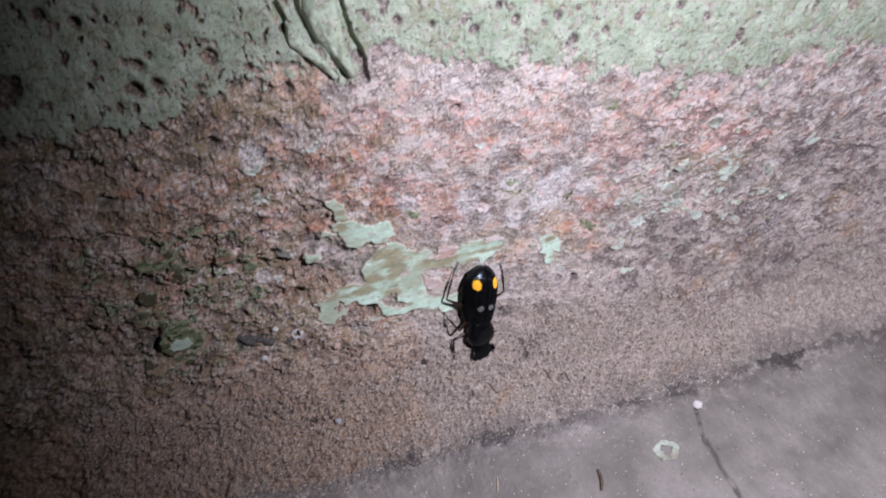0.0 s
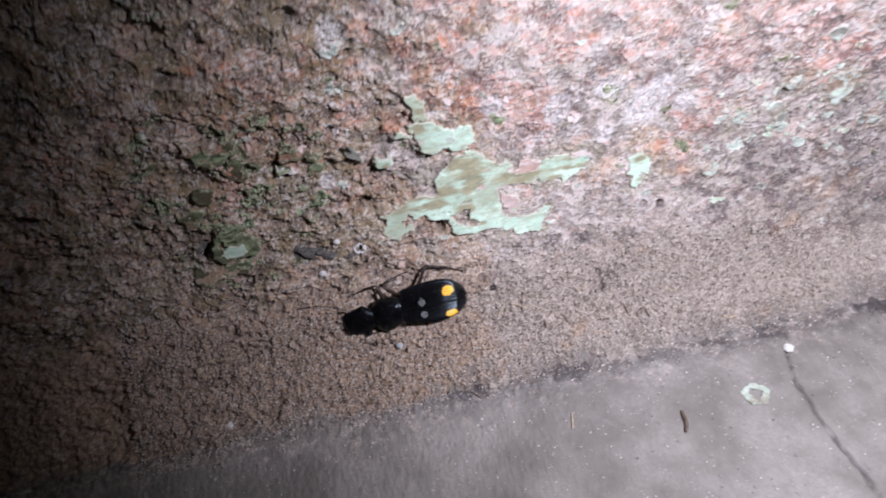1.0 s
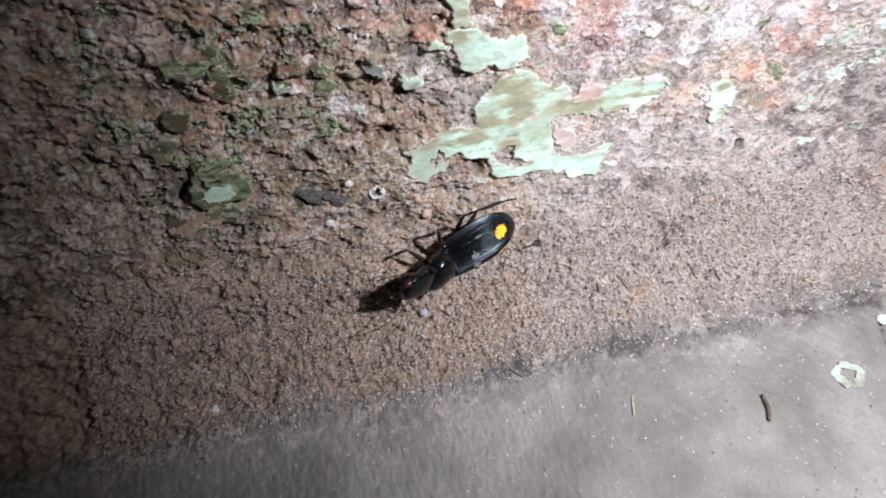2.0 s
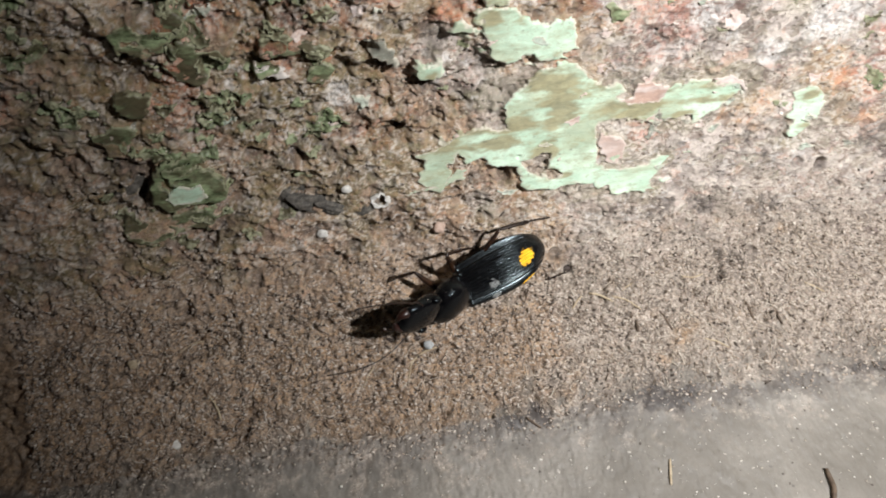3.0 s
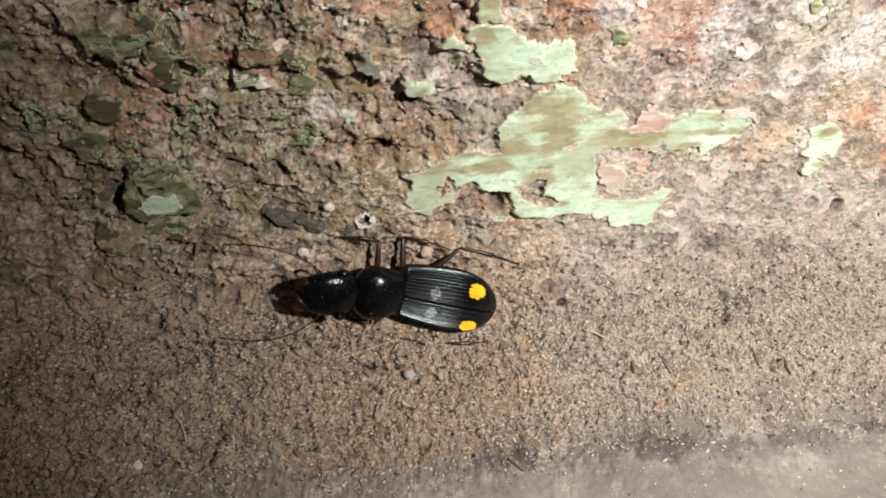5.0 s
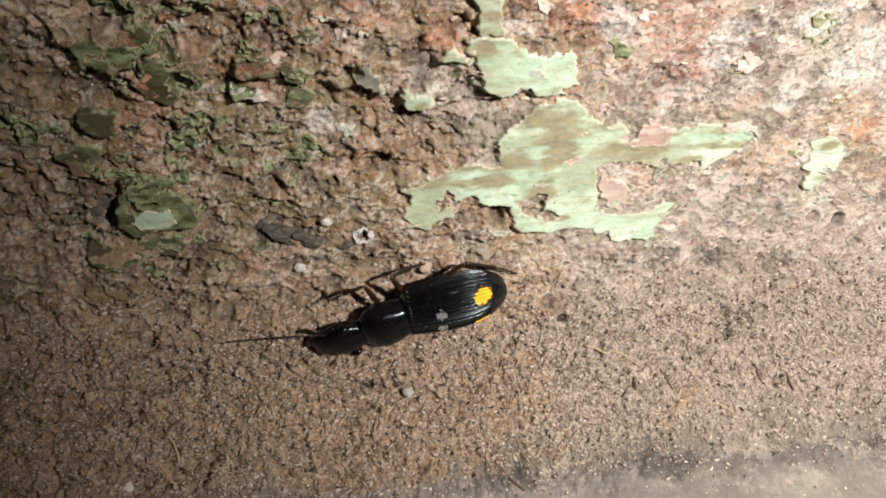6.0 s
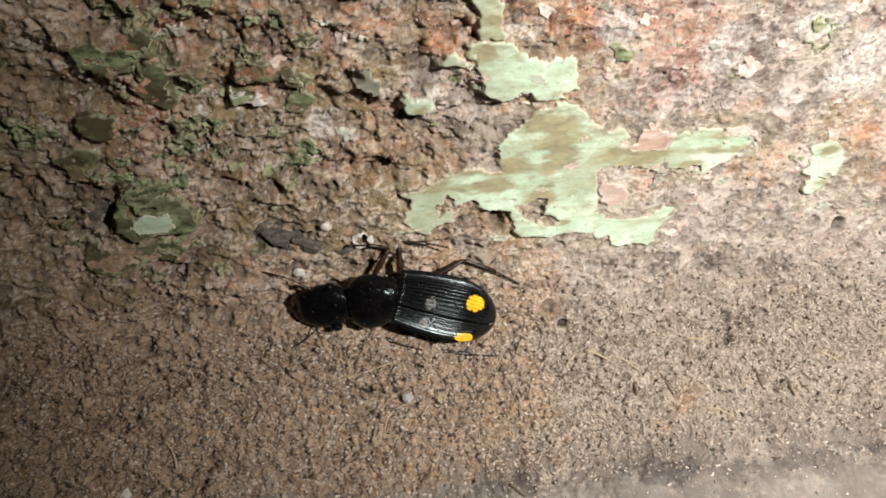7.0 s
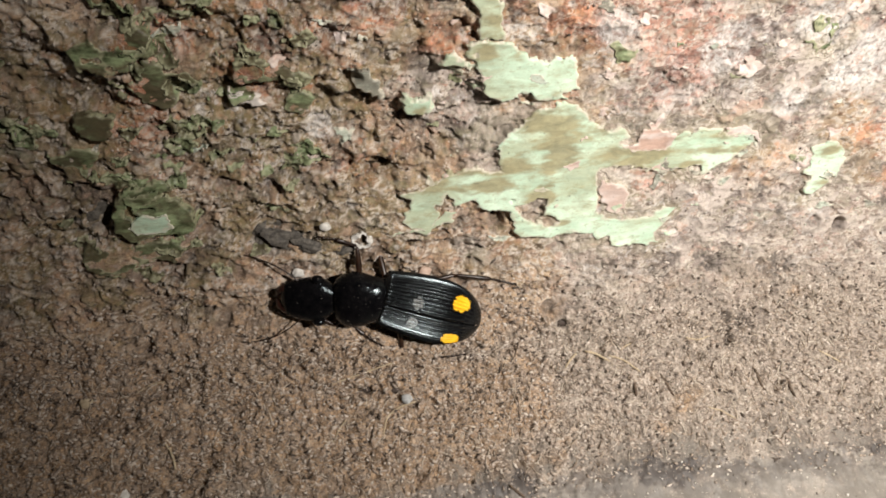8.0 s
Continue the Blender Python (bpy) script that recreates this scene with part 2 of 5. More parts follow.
# deep holes in the plaster, (u, v, radius, depth, squash)
PITS = [(-22.9, 15.6, .8, 1.0, 1.4), (-29.6, 7.4, .9, .8, 1.2), (-42.0, 6.6, .8, .9, .7), (-34.4, 15.6, .8, .8, 1.3), (-25.6, -1.6, .8, .7, 1.2), (-35.0, -3.6, .9, .7, 1.2), (-14.4, -1.9, .6, .6, 1.3), (21.6, 0.5, .75, 1.4, 1), (-11.3, 3.5, .62, 1.1, .8), (-31.2, 3.3, .8, 1.0, 1), (-37.9, 0.9, .8, 1.0, 1), (-5.2, -6.7, .7, 1.0, 1.4), (11.0, -9.6, .5, .7, .5), (-6.7, -4.9, .7, .35, 1), (-23.5, -10.7, .45, .6, 1), (-21.1, -10.9, .35, .5, 1), (-42.6, 6.0, .8, .9, .8), (-26.9, 30.4, 1.1, 1.3, 1.7), (-16.4, 34.6, .8, .8, 1.2), (4.3, 28.8, .9, .9, 1.3), (-40.8, 26.0, 1.2, 1.0, 1.3), (10.8, -7.5, .45, .6, .6), (-22.7, 2.7, .5, .7, 1), (-30.0, 2.7, .9, .8, 1.5), (-27.8, 3.5, .7, .6, 1.5), (-38.6, 7.2, .6, .7, 2), (-33.0, 8.3, .6, .7, 1), (18.9, 1.0, .7, .5, 1.2)]
# gashes beside the blister of paint, (line, half width)
CRACKS = [([(-9.2, 47.0), (-8.6, 42.5), (-7.9, 39.0), (-7.0, 36.2), (-6.9, 34.2)], 0.5), ([(-15.6, 43.0), (-14.9, 39.6), (-12.9, 37.4), (-10.6, 35.0)], 0.45), ([(-13.3, 47.0), (-13.4, 42.5), (-12.2, 39.0)], 0.3)]
# red undercoat showing, (u, v, radius)
REDS = [(1.0, 17.2, 3.2), (-4.8, 19.2, 3.2), (-16.3, 17.8, 1.6), (3.2, 16.9, 2.2), (-0.7, 17.8, 2.0), (-28.5, 17.8, 3.0), (-22.2, 8.7, 1.5), (-37.5, 13.1, 2.0), (-25.0, 19.6, 3.0), (1.3, 5.8, 1.6), (-32.4, 19.4, 3.0), (29.1, 20.5, 3.6), (45.9, 16.5, 4.2), (26.2, 11.9, 2.4), (31.1, 24.6, 3.2), (-31.5, 21.5, 4.5), (-8.3, 29.8, 3.5), (-23.1, 25.5, 3.0), (24.3, 8.6, 2.2), (-12.0, 24.0, 4.0), (5.0, 25.0, 4.5), (16.0, 24.0, 4.0), (40.0, 22.0, 4.0)]
# chalky bloom, (u, v, radius)
BLOOMS = [(5.2, 16.5, 2.3), (17.4, 14.9, 3.3), (13.3, 18.2, 1.8), (-3.7, 18.0, 1.6), (11.7, 18.2, 1.8), (23.7, 14.6, 1.8), (-22.2, 28.0, 2.0), (-25.5, 12.0, 1.3), (20.0, 17.0, 2.2), (12.0, 12.5, 1.6)]
# grime left in the hollows and over the foot, (u, v, radius)
GRIMES = [(40.0, 3.0, 7.0), (55.0, 4.0, 9.0), (31.0, -2.0, 3.0), (24.0, -18.0, 4.0), (34.0, -18.5, 5.0), (14.0, -16.5, 3.0), (52.0, -19.0, 6.0), (-29.0, 3.6, 2.2), (-6.0, -5.0, 1.6), (12.0, -8.0, 1.6), (44.0, -3.0, 5.0), (58.0, -5.0, 8.0), (37.0, 6.0, 4.0), (52.0, 10.0, 6.0), (63.0, 12.0, 8.0), (27.0, 3.0, 3.0), (9.0, -2.0, 2.0), (4.5, -1.5, 2.4), (16.0, -3.0, 2.6), (-44.0, 8.0, 3.0), (2.0, -18.4, 4.0), (-12.0, -17.8, 4.0)]

# rough scabs of old mortar in the plaster, (u, v, radius)
SCABS = [(-29.7, -6.7, 2.9), (-33.4, -3.8, 2.1), (-25.7, -7.9, 1.5), (12.7, -9.0, 2.3), (17.4, -5.9, 1.8), (10.7, -1.6, 2.0), (-37.8, -2.5, 2.0), (-41.6, -4.6, 1.8), (-46.7, -1.5, 2.1), (4.7, -2.5, 1.7), (0.2, -1.5, 1.4)]


def floor_edge(u):
    """v of the line where the cement floor begins."""
    return -18.8 - 0.012 * u + 1.6 * (fbm(u, 0 * u, 9, 91) - 0.5) + 1.4 * (fbm(u, 0 * u, 1.5, 92) - 0.5)


def flake_depth(u, v, name):
    """Distance inside a flake's torn edge, in mm."""
    wu = u + 1.7 * (fbm(u * 0.7, v, 1.3, 11, 4, 0.62) - 0.5)
    wv = v + 1.3 * (fbm(u * 0.6, v, 1.1, 12, 4, 0.62) - 0.5)
    if name == "sheet":
        d = within(wu, wv, FLAKES[SHEET[0]])
        for arm in SHEET[1:]:
            d = np.maximum(d, within(wu, wv, FLAKES[arm]))
        return np.minimum(d, -within(wu, wv, FLAKES[SHEET_GAP]))
    return within(wu, wv, FLAKES[name])


def flake_box(name):
    """Least and greatest u and v of a flake."""
    pts = np.concatenate([np.array(FLAKES[arm]) for arm in SHEET]) if name == "sheet" else np.array(FLAKES[name])
    return pts[:, 0].min(), pts[:, 0].max(), pts[:, 1].min(), pts[:, 1].max()


def worn_through(u, v):
    """From 0 to 1: where the mint coat is worn down to the olive one."""
    worn = np.zeros(u.shape)
    for cu, cv, ru, rv in STAINS:
        worn = worn + np.exp(-(((u - cu) / ru / 1.15) ** 2 + ((v - cv) / rv / 1.25) ** 2))
    streak = fbm(u * 0.30, v, 0.9, 55, 5, 0.62) + 0.5 * fbm(u * 0.5, v, 2.6, 56, 3) - 0.75
    return step(0.25, 1.0, np.minimum(worn, 1.1) + 2.6 * streak)


def coat_depth(u, v):
    """Distance inside the whole coat of paint, less its chips."""
    edge = np.interp(u, [p[0] for p in COAT], [p[1] for p in COAT])
    d = v - edge - 0.8 + 10.5 * (fbm(u * 0.7, v, 3.4, 21, 6, 0.70) - 0.5) + 4.0 * (fbm(u * 0.8, v, 0.9, 24, 4, 0.65) - 0.5)
    for cu, cv, r in CHIPS:
        near = np.hypot(u - cu, (v - cv) * 1.2) - r * (0.75 + 0.8 * (soft_noise(u, v, 0.8, 22) - 0.3))
        d = np.minimum(d, near)
    small = 0.9 - 30 * np.maximum(fbm(u, v, 1.1, 23, 4, 0.6) - 0.645, 0)
    return np.minimum(d, small)


def covered_depth(u, v):
    """Distance inside the nearest flake of paint."""
    covered = np.full(u.shape, -9.0)
    for name in PATCHES:
        u0, u1, v0, v1 = flake_box(name)
        box = (u > u0 - 2) & (u < u1 + 2) & (v > v0 - 2) & (v < v1 + 2)
        if box.any():
            covered[box] = np.maximum(covered[box], flake_depth(u[box], v[box], name))
    return covered


def ground_height(u, v):
    """Relief of the plaster in mm, and the zones that colour it."""
    left = step(4, -26, u)
    calm = step(-16, -3, u) * step(-8, 2, v) * (1 - 0.7 * step(24, 38, u))
    high = step(-7, 0, v)
    floor = step(2.4, -2.6, v - floor_edge(u) + 1.6 * (fbm(u, v, 1.2, 93, 4) - 0.5))
    low = 1 - high
    broad = 0.9 * (fbm(u, v, 16, 1, 2) - 0.5)
    covered = covered_depth(u, v)
    coat = coat_depth(u, v)
    sound = np.maximum(step(-0.25, 0.15, covered), step(-0.2, 0.2, coat))
    # eroded plaster: hollows with broken edges, in steps like leaves of slate
    n1 = fbm(u * 0.60, v * 1.2, 4.6, 2, 5, 0.56)
    n2 = fbm(u * 0.5, v * 1.25, 1.7, 3, 4, 0.6)
    shelf = n1 * 6 + n2 * 1.3
    ledge = shelf - np.floor(shelf)
    rims = step(0.80, 0.93, ledge)
    shelf = np.floor(shelf) + step(0.66, 0.95, ledge)
    hollow = step(0.47, 0.30, n1) * 0.95 + step(0.36, 0.22, n2) * 0.35
    crack = np.abs(fbm(u * 0.7, v, 3.6, 13, 5, 0.58) - 0.5)
    split = step(0.030, 0.004, crack) * step(0.35, 0.60, soft_noise(u, v, 6.0, 14))
    rough = 0.25 + 0.60 * left
    erode = high * ((shelf - 4.2) * 0.15 * rough - hollow * rough) + low * (1 - floor) * (-0.75 * step(0.46, 0.30, n1) * (0.15 + 0.85 * left) + (0.4 + 1.6 * left) * (n1 - 0.5) + 0.5 * left * (n2 - 0.5))
    grit = fbm(u, v, 0.5, 4, 2, 0.7)
    lump = fbm(u, v, 0.62, 5, 2)
    grain = (1 - 0.5 * calm) * (0.38 * (grit - 0.5) + 0.13 * step(0.55, 0.70, lump) - 0.15 * step(0.36, 0.24, lump)) * (0.62 + 0.30 * left + 0.55 * step(-4, -9, v))
    wu, wv = 0.55 * u + 1.1 * (fbm(u, v, 1.5, 15, 3) - 0.5), v + 0.9 * (fbm(u, v, 1.5, 16, 3) - 0.5)
    big, big_edge = scales(wu, wv, 1.15, 70)
    tiny, tiny_edge = scales(wu, wv, 0.46, 80)
    flaky = (1 - floor) * step(-4, 5, v) * (0.35 + 0.65 * step(0.38, 0.58, fbm(u, v, 6.0, 17, 3) + 0.12 * step(8, 20, v)))
    layer = fbm(u * 0.5, v + 0.12 * u, 2.3, 63, 5, 0.58) * 9
    leaf = np.floor(layer)
    lip = layer - leaf
    leaf_tone = lattice(leaf.astype(np.int64), np.floor(9 * fbm(u * 0.6, v, 4.0, 64, 4) + 2.0 * (big - 0.5)).astype(np.int64), 65)
    erode = erode + step(-6, 3, v) * (1 - floor) * 0.09 * (leaf + step(0.80, 0.98, lip) - 4.5)
    erode = erode + flaky * (0.10 + 0.16 * left) * (0.34 * (big - 0.5) - 0.18 * step(0.09, 0.0, big_edge) + 0.18 * (tiny - 0.5) - 0.10 * step(0.05, 0.0, tiny_edge))
    erode = erode * (1 - 0.3 * step(9, 20, v)) * (1 - 0.35 * calm)
    pock = np.maximum(step(0.575, 0.645, fbm(u * 0.8, v, 1.35, 68, 4, 0.55)), 0.8 * step(0.60, 0.67, fbm(u * 0.8, v, 0.75, 69, 3, 0.55))) * step(-17, -11, v) * (1 - sound)
    pock = pock * (1 - 0.35 * step(-7, -11, v)) * (1 - 0.30 * calm)
    erode = erode - (0.26 + 0.10 * left) * pock * (1 - floor)
    h = broad + (1 - sound) * (erode - 0.05 - 0.11 * left - (0.45 - 0.25 * step(9, 20, v)) * (1 - 0.5 * calm) * step(-8, -2, v) * split * (1 - floor) + grain * (1 - 0.8 * floor) * (1 - 0.4 * step(9, 20, v))) + sound * (0.05 * (fbm(u, v, 1.2, 6, 2) - 0.5) + step(-0.1, 0.6, coat) * (0.50 * (fbm(u, v, 3.0, 19, 6, 0.65) - 0.5) + 0.16 * (grit - 0.5)))
    h = h + (1 - floor) * step(-3, -8, v) * 0.55 * (fbm(u, v, 1.7, 34, 4, 0.62) - 0.5)
    h = h + floor * (0.28 * (fbm(u, v, 5.0, 7, 3) - 0.5) + 0.05 * (fbm(u, v, 0.5, 8, 2) - 0.5))
    h = h + step(0.2, 0.6, coat) * 0.10
    scab = np.zeros(u.shape)
    for cu, cv, r in SCABS:
        scab = np.maximum(scab, bump_at(u, v, cu, cv, r * 1.1, 1.5))
    scab = step(0.30, 0.48, scab * (0.35 + 1.3 * fbm(u, v, 1.6, 35, 4, 0.6))) * (1 - sound)
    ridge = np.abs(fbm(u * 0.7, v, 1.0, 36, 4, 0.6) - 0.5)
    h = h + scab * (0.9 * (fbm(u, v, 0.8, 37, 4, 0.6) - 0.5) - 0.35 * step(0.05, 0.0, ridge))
    # dark: shade of creases, pits, chips and gashes, put into the colour
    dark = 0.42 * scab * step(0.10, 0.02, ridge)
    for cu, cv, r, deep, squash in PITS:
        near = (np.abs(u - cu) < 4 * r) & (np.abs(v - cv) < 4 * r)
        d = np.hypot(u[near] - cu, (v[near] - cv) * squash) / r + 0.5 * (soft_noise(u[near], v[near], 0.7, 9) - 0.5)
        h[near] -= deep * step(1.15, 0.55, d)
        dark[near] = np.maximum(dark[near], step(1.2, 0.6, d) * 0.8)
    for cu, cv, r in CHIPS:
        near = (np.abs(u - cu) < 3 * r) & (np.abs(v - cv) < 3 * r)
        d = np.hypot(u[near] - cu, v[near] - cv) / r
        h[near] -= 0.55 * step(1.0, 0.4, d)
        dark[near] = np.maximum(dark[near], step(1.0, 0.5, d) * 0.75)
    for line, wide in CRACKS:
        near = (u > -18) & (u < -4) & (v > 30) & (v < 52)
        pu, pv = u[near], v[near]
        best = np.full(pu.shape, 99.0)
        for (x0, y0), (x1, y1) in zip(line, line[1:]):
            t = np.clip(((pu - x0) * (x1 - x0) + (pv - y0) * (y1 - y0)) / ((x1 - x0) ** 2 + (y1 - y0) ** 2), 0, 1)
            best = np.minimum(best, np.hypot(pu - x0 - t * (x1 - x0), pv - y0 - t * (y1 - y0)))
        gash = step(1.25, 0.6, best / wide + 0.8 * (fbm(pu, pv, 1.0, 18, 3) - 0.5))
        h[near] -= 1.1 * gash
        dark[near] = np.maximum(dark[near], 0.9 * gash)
    # the joint across the floor
    line = np.interp(v, [-60, -32, -28.5, -26, -22.8], [31.0, 31.8, 32.1, 32.2, 34.0])
    joint = floor * step(-22.2, -22.8, v) * np.exp(-((u - line - 1.1 * (fbm(u, v, 1.3, 10, 4, 0.6) - 0.5)) / 0.24) ** 2)
    h = h - 0.5 * joint
    dark = np.maximum(dark, 0.9 * joint * step(0.36, 0.52, fbm(u, v, 0.5, 94, 3)))
    zones = {}
    zones["calm"] = calm
    zones["old"] = np.maximum(calm, 0.9 * step(8, 16, v)) * (1 - floor)
    zones["plum"] = np.maximum(step(20, 34, u) * step(-14, -6, v), 0.75 * step(11, 19, v)) * (1 - floor)
    zones["coat"] = step(-0.06, 0.06, coat)
    zones["tone"] = np.clip(leaf_tone, 0, 1)
    zones["lip"] = step(0.66, 0.80, lip) * step(0.42, 0.54, fbm(u, v, 2.6, 66, 4)) * step(-7, 0, v) * (1 - sound)
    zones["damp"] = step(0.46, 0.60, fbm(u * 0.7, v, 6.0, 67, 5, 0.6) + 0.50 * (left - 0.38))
    zones["flaky"] = (1 - floor) * step(-9, 3, v + 5 * (fbm(u, v, 4.0, 48, 4) - 0.5)) * (0.75 + 0.25 * step(0.4, 0.55, n1))
    soil = (v - floor_edge(u) - 0.4) / 6.0 + 0.25 * left + 2.4 * (fbm(u * 0.7, v, 1.1, 47, 6, 0.75) - 0.5)
    zones["soil"] = step(-0.6, 0.5, soil)
    blot = fbm(u * 0.6, v, 1.1, 41, 5, 0.70)
    red = np.zeros(u.shape)
    for cu, cv, r in REDS:
        red = np.maximum(red, bump_at(u, v, cu, cv, r * 1.25, 1.4))
    band = step(3, 14, v) * step(36, 30, v)
    red = np.clip(red * (0.88 - 0.44 * step(18, 23, v)) + 0.30 * band, 0, 1)
    zones["red"] = step(0.62, 0.40, blot + 0.42 - 0.55 * red - 0.08) * step(0.05, 0.3, red)
    white = np.zeros(u.shape)
    for cu, cv, r in BLOOMS:
        white = np.maximum(white, bump_at(u, v, cu, cv, r, 1.2))
    speck = fbm(u, v, 0.9, 42, 3)
    zones["chalk"] = np.clip(step(0.25, 0.6, white * (0.4 + 1.1 * fbm(u, v, 1.1, 43, 4))) + step(0.68, 0.80, speck) * 0.6 * band + 0.75 * rims * high * step(0.45, 0.60, fbm(u, v, 5.0, 46, 3)) * (1 - sound), 0, 1)
    grime_shade = np.zeros(u.shape)
    for cu, cv, r in GRIMES:
        grime_shade = np.maximum(grime_shade, bump_at(u, v, cu, cv, r, 1.5))
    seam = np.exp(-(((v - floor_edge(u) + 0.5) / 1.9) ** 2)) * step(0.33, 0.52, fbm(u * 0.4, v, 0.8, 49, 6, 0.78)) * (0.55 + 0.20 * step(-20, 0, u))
    # stains and seam dirt, plus shade painted into pits, pocks, splits and hollows
    zones["grime_shade"] = np.clip(dark + seam + 0.65 * step(0.1, -0.15, coat) * step(1.0, 3.0, v - np.interp(u, [p[0] for p in COAT], [p[1] for p in COAT])) + 0.65 * pock * (0.6 + 0.4 * high) + step(0.42, 0.58, grime_shade * (0.10 + 1.55 * fbm(u, v, 1.1, 44, 6, 0.7))) * 0.45 + 0.40 * step(0.42, 0.26, n2) * high * (1 - sound) + 0.5 * split * high, 0, 1)
    moss = step(0.52, 0.66, fbm(u, v, 3.0, 45, 5) + 0.22 * left * high - 0.10) * (0.25 + 0.75 * left) * high
    halo = step(-1.9, -0.1, covered + 2.2 * (fbm(u * 0.5, v, 1.4, 57, 4, 0.6) - 0.5)) * (1 - left)
    moss = np.maximum(moss, 0.9 * halo)
    zones["moss"] = np.clip(moss, 0, 1) * (1 - zones["coat"])
    return h, zones


# ---- materials ----
class Nodes:
    """Short hand for a node material."""

    def __init__(self, name):
        self.mat = bpy.data.materials.new(name)
        self.mat.use_nodes = True
        self.tree = self.mat.node_tree
        self.out = self.tree.nodes["Principled BSDF"]
        self.pos = self.tree.nodes.new("ShaderNodeTexCoord").outputs["Object"]

    def put(self, sock, value):
        if isinstance(value, (tuple, list)) and len(value) == 3:
            value = (*value, 1.0)
        if hasattr(value, "is_output"):
            self.tree.links.new(value, sock)
        else:
            sock.default_value = value

    def noise(self, size_mm, detail=4, rough=0.55, distortion=0.0, long=1.0):
        n = self.tree.nodes.new("ShaderNodeTexNoise")
        at = self.pos
        if long != 1.0:
            m = self.tree.nodes.new("ShaderNodeMapping")
            m.inputs["Scale"].default_value = (1 / long, 1, 1)
            self.tree.links.new(self.pos, m.inputs["Vector"])
            at = m.outputs[0]
        self.tree.links.new(at, n.inputs["Vector"])
        n.inputs["Scale"].default_value = 1000.0 / size_mm
        n.inputs["Detail"].default_value, n.inputs["Roughness"].default_value = detail, rough
        n.inputs["Distortion"].default_value = distortion
        return n.outputs["Fac"]

    def ramp(self, value, lo, hi, a=0.0, b=1.0):
        n = self.tree.nodes.new("ShaderNodeMapRange")
        self.put(n.inputs[0], value)
        for k, x in zip((1, 2, 3, 4), (lo, hi, a, b)):
            n.inputs[k].default_value = x
        return n.outputs[0]

    def mix(self, fac, a, b, blend="MIX"):
        n = self.tree.nodes.new("ShaderNodeMix")
        n.data_type, n.blend_type = "RGBA", blend
        self.put(n.inputs[0], fac)
        self.put(n.inputs[6], a)
        self.put(n.inputs[7], b)
        return n.outputs[2]

    def math(self, op, a, b):
        n = self.tree.nodes.new("ShaderNodeMath")
        n.operation = op
        self.put(n.inputs[0], a)
        self.put(n.inputs[1], b)
        return n.outputs[0]

    def zone(self, name):
        n = self.tree.nodes.new("ShaderNodeAttribute")
        n.attribute_name = name
        return n.outputs["Fac"]

    def bump(self, height, depth_mm, strength=1.0, normal=None):
        n = self.tree.nodes.new("ShaderNodeBump")
        n.inputs["Strength"].default_value, n.inputs["Distance"].default_value = strength, depth_mm / 1000
        self.put(n.inputs["Height"], height)
        if normal is not None:
            self.put(n.inputs["Normal"], normal)
        return n.outputs["Normal"]

    def finish(self, color, rough=0.8, normal=None, **more):
        self.put(self.out.inputs["Base Color"], color)
        self.put(self.out.inputs["Roughness"], rough)
        if normal is not None:
            self.put(self.out.inputs["Normal"], normal)
        for key, value in more.items():
            self.put(self.out.inputs[key.replace("_", " ")], value)
        return self.mat


def mint_color(n):
    """Pale green distemper, stained yellow-brown in clouds."""
    c = n.mix(n.ramp(n.noise(3.0, 5, 0.6), 0.35, 0.65), (0.265, 0.325, 0.215), (0.43, 0.485, 0.355))
    c = n.mix(n.ramp(n.noise(2.2, 6, 0.65, 0.6), 0.50, 0.66), c, (0.25, 0.255, 0.15))
    c = n.mix(n.ramp(n.noise(1.0, 6, 0.7, 0.3), 0.53, 0.63, 0.0, 0.8), c, (0.37, 0.345, 0.30))
    c = n.mix(n.ramp(n.noise(0.6, 5, 0.75, 0.3), 0.45, 0.36, 0.0, 0.85), c, (0.115, 0.115, 0.08))
    return n.mix(n.ramp(n.noise(0.25, 3, 0.6), 0.30, 0.42, 0.5, 0.0), c, (0.16, 0.15, 0.11))


def sand_color(n, fine):
    """Sandy tan plaster with dark gaps between the grains."""
    c = n.mix(n.ramp(n.noise(1.5, 6, 0.7, 0.4), 0.36, 0.64), (0.305, 0.252, 0.208), (0.585, 0.500, 0.425))
    c = n.mix(n.ramp(n.noise(6.0, 5, 0.6), 0.42, 0.62, 0.0, 0.45), c, (0.355, 0.305, 0.242))
    c = n.mix(n.ramp(n.noise(0.75, 5, 0.72, 0.5), 0.54, 0.66, 0.0, 0.7), c, (0.65, 0.57, 0.49))
    c = n.mix(n.ramp(n.noise(1.1, 6, 0.74, 0.5), 0.46, 0.36, 0.0, 0.75), c, (0.145, 0.115, 0.085))
    c = n.mix(n.ramp(n.noise(0.42, 5, 0.72), 0.41, 0.52), n.mix(0.48, c, (0.075, 0.060, 0.048)), c)
    c = n.mix(n.ramp(fine, 0.36, 0.54), n.mix(0.42, c, (0.075, 0.060, 0.048)), c)
    return n.mix(n.ramp(n.noise(0.20, 2), 0.58, 0.68, 0.0, 0.7), c, (0.68, 0.60, 0.51))


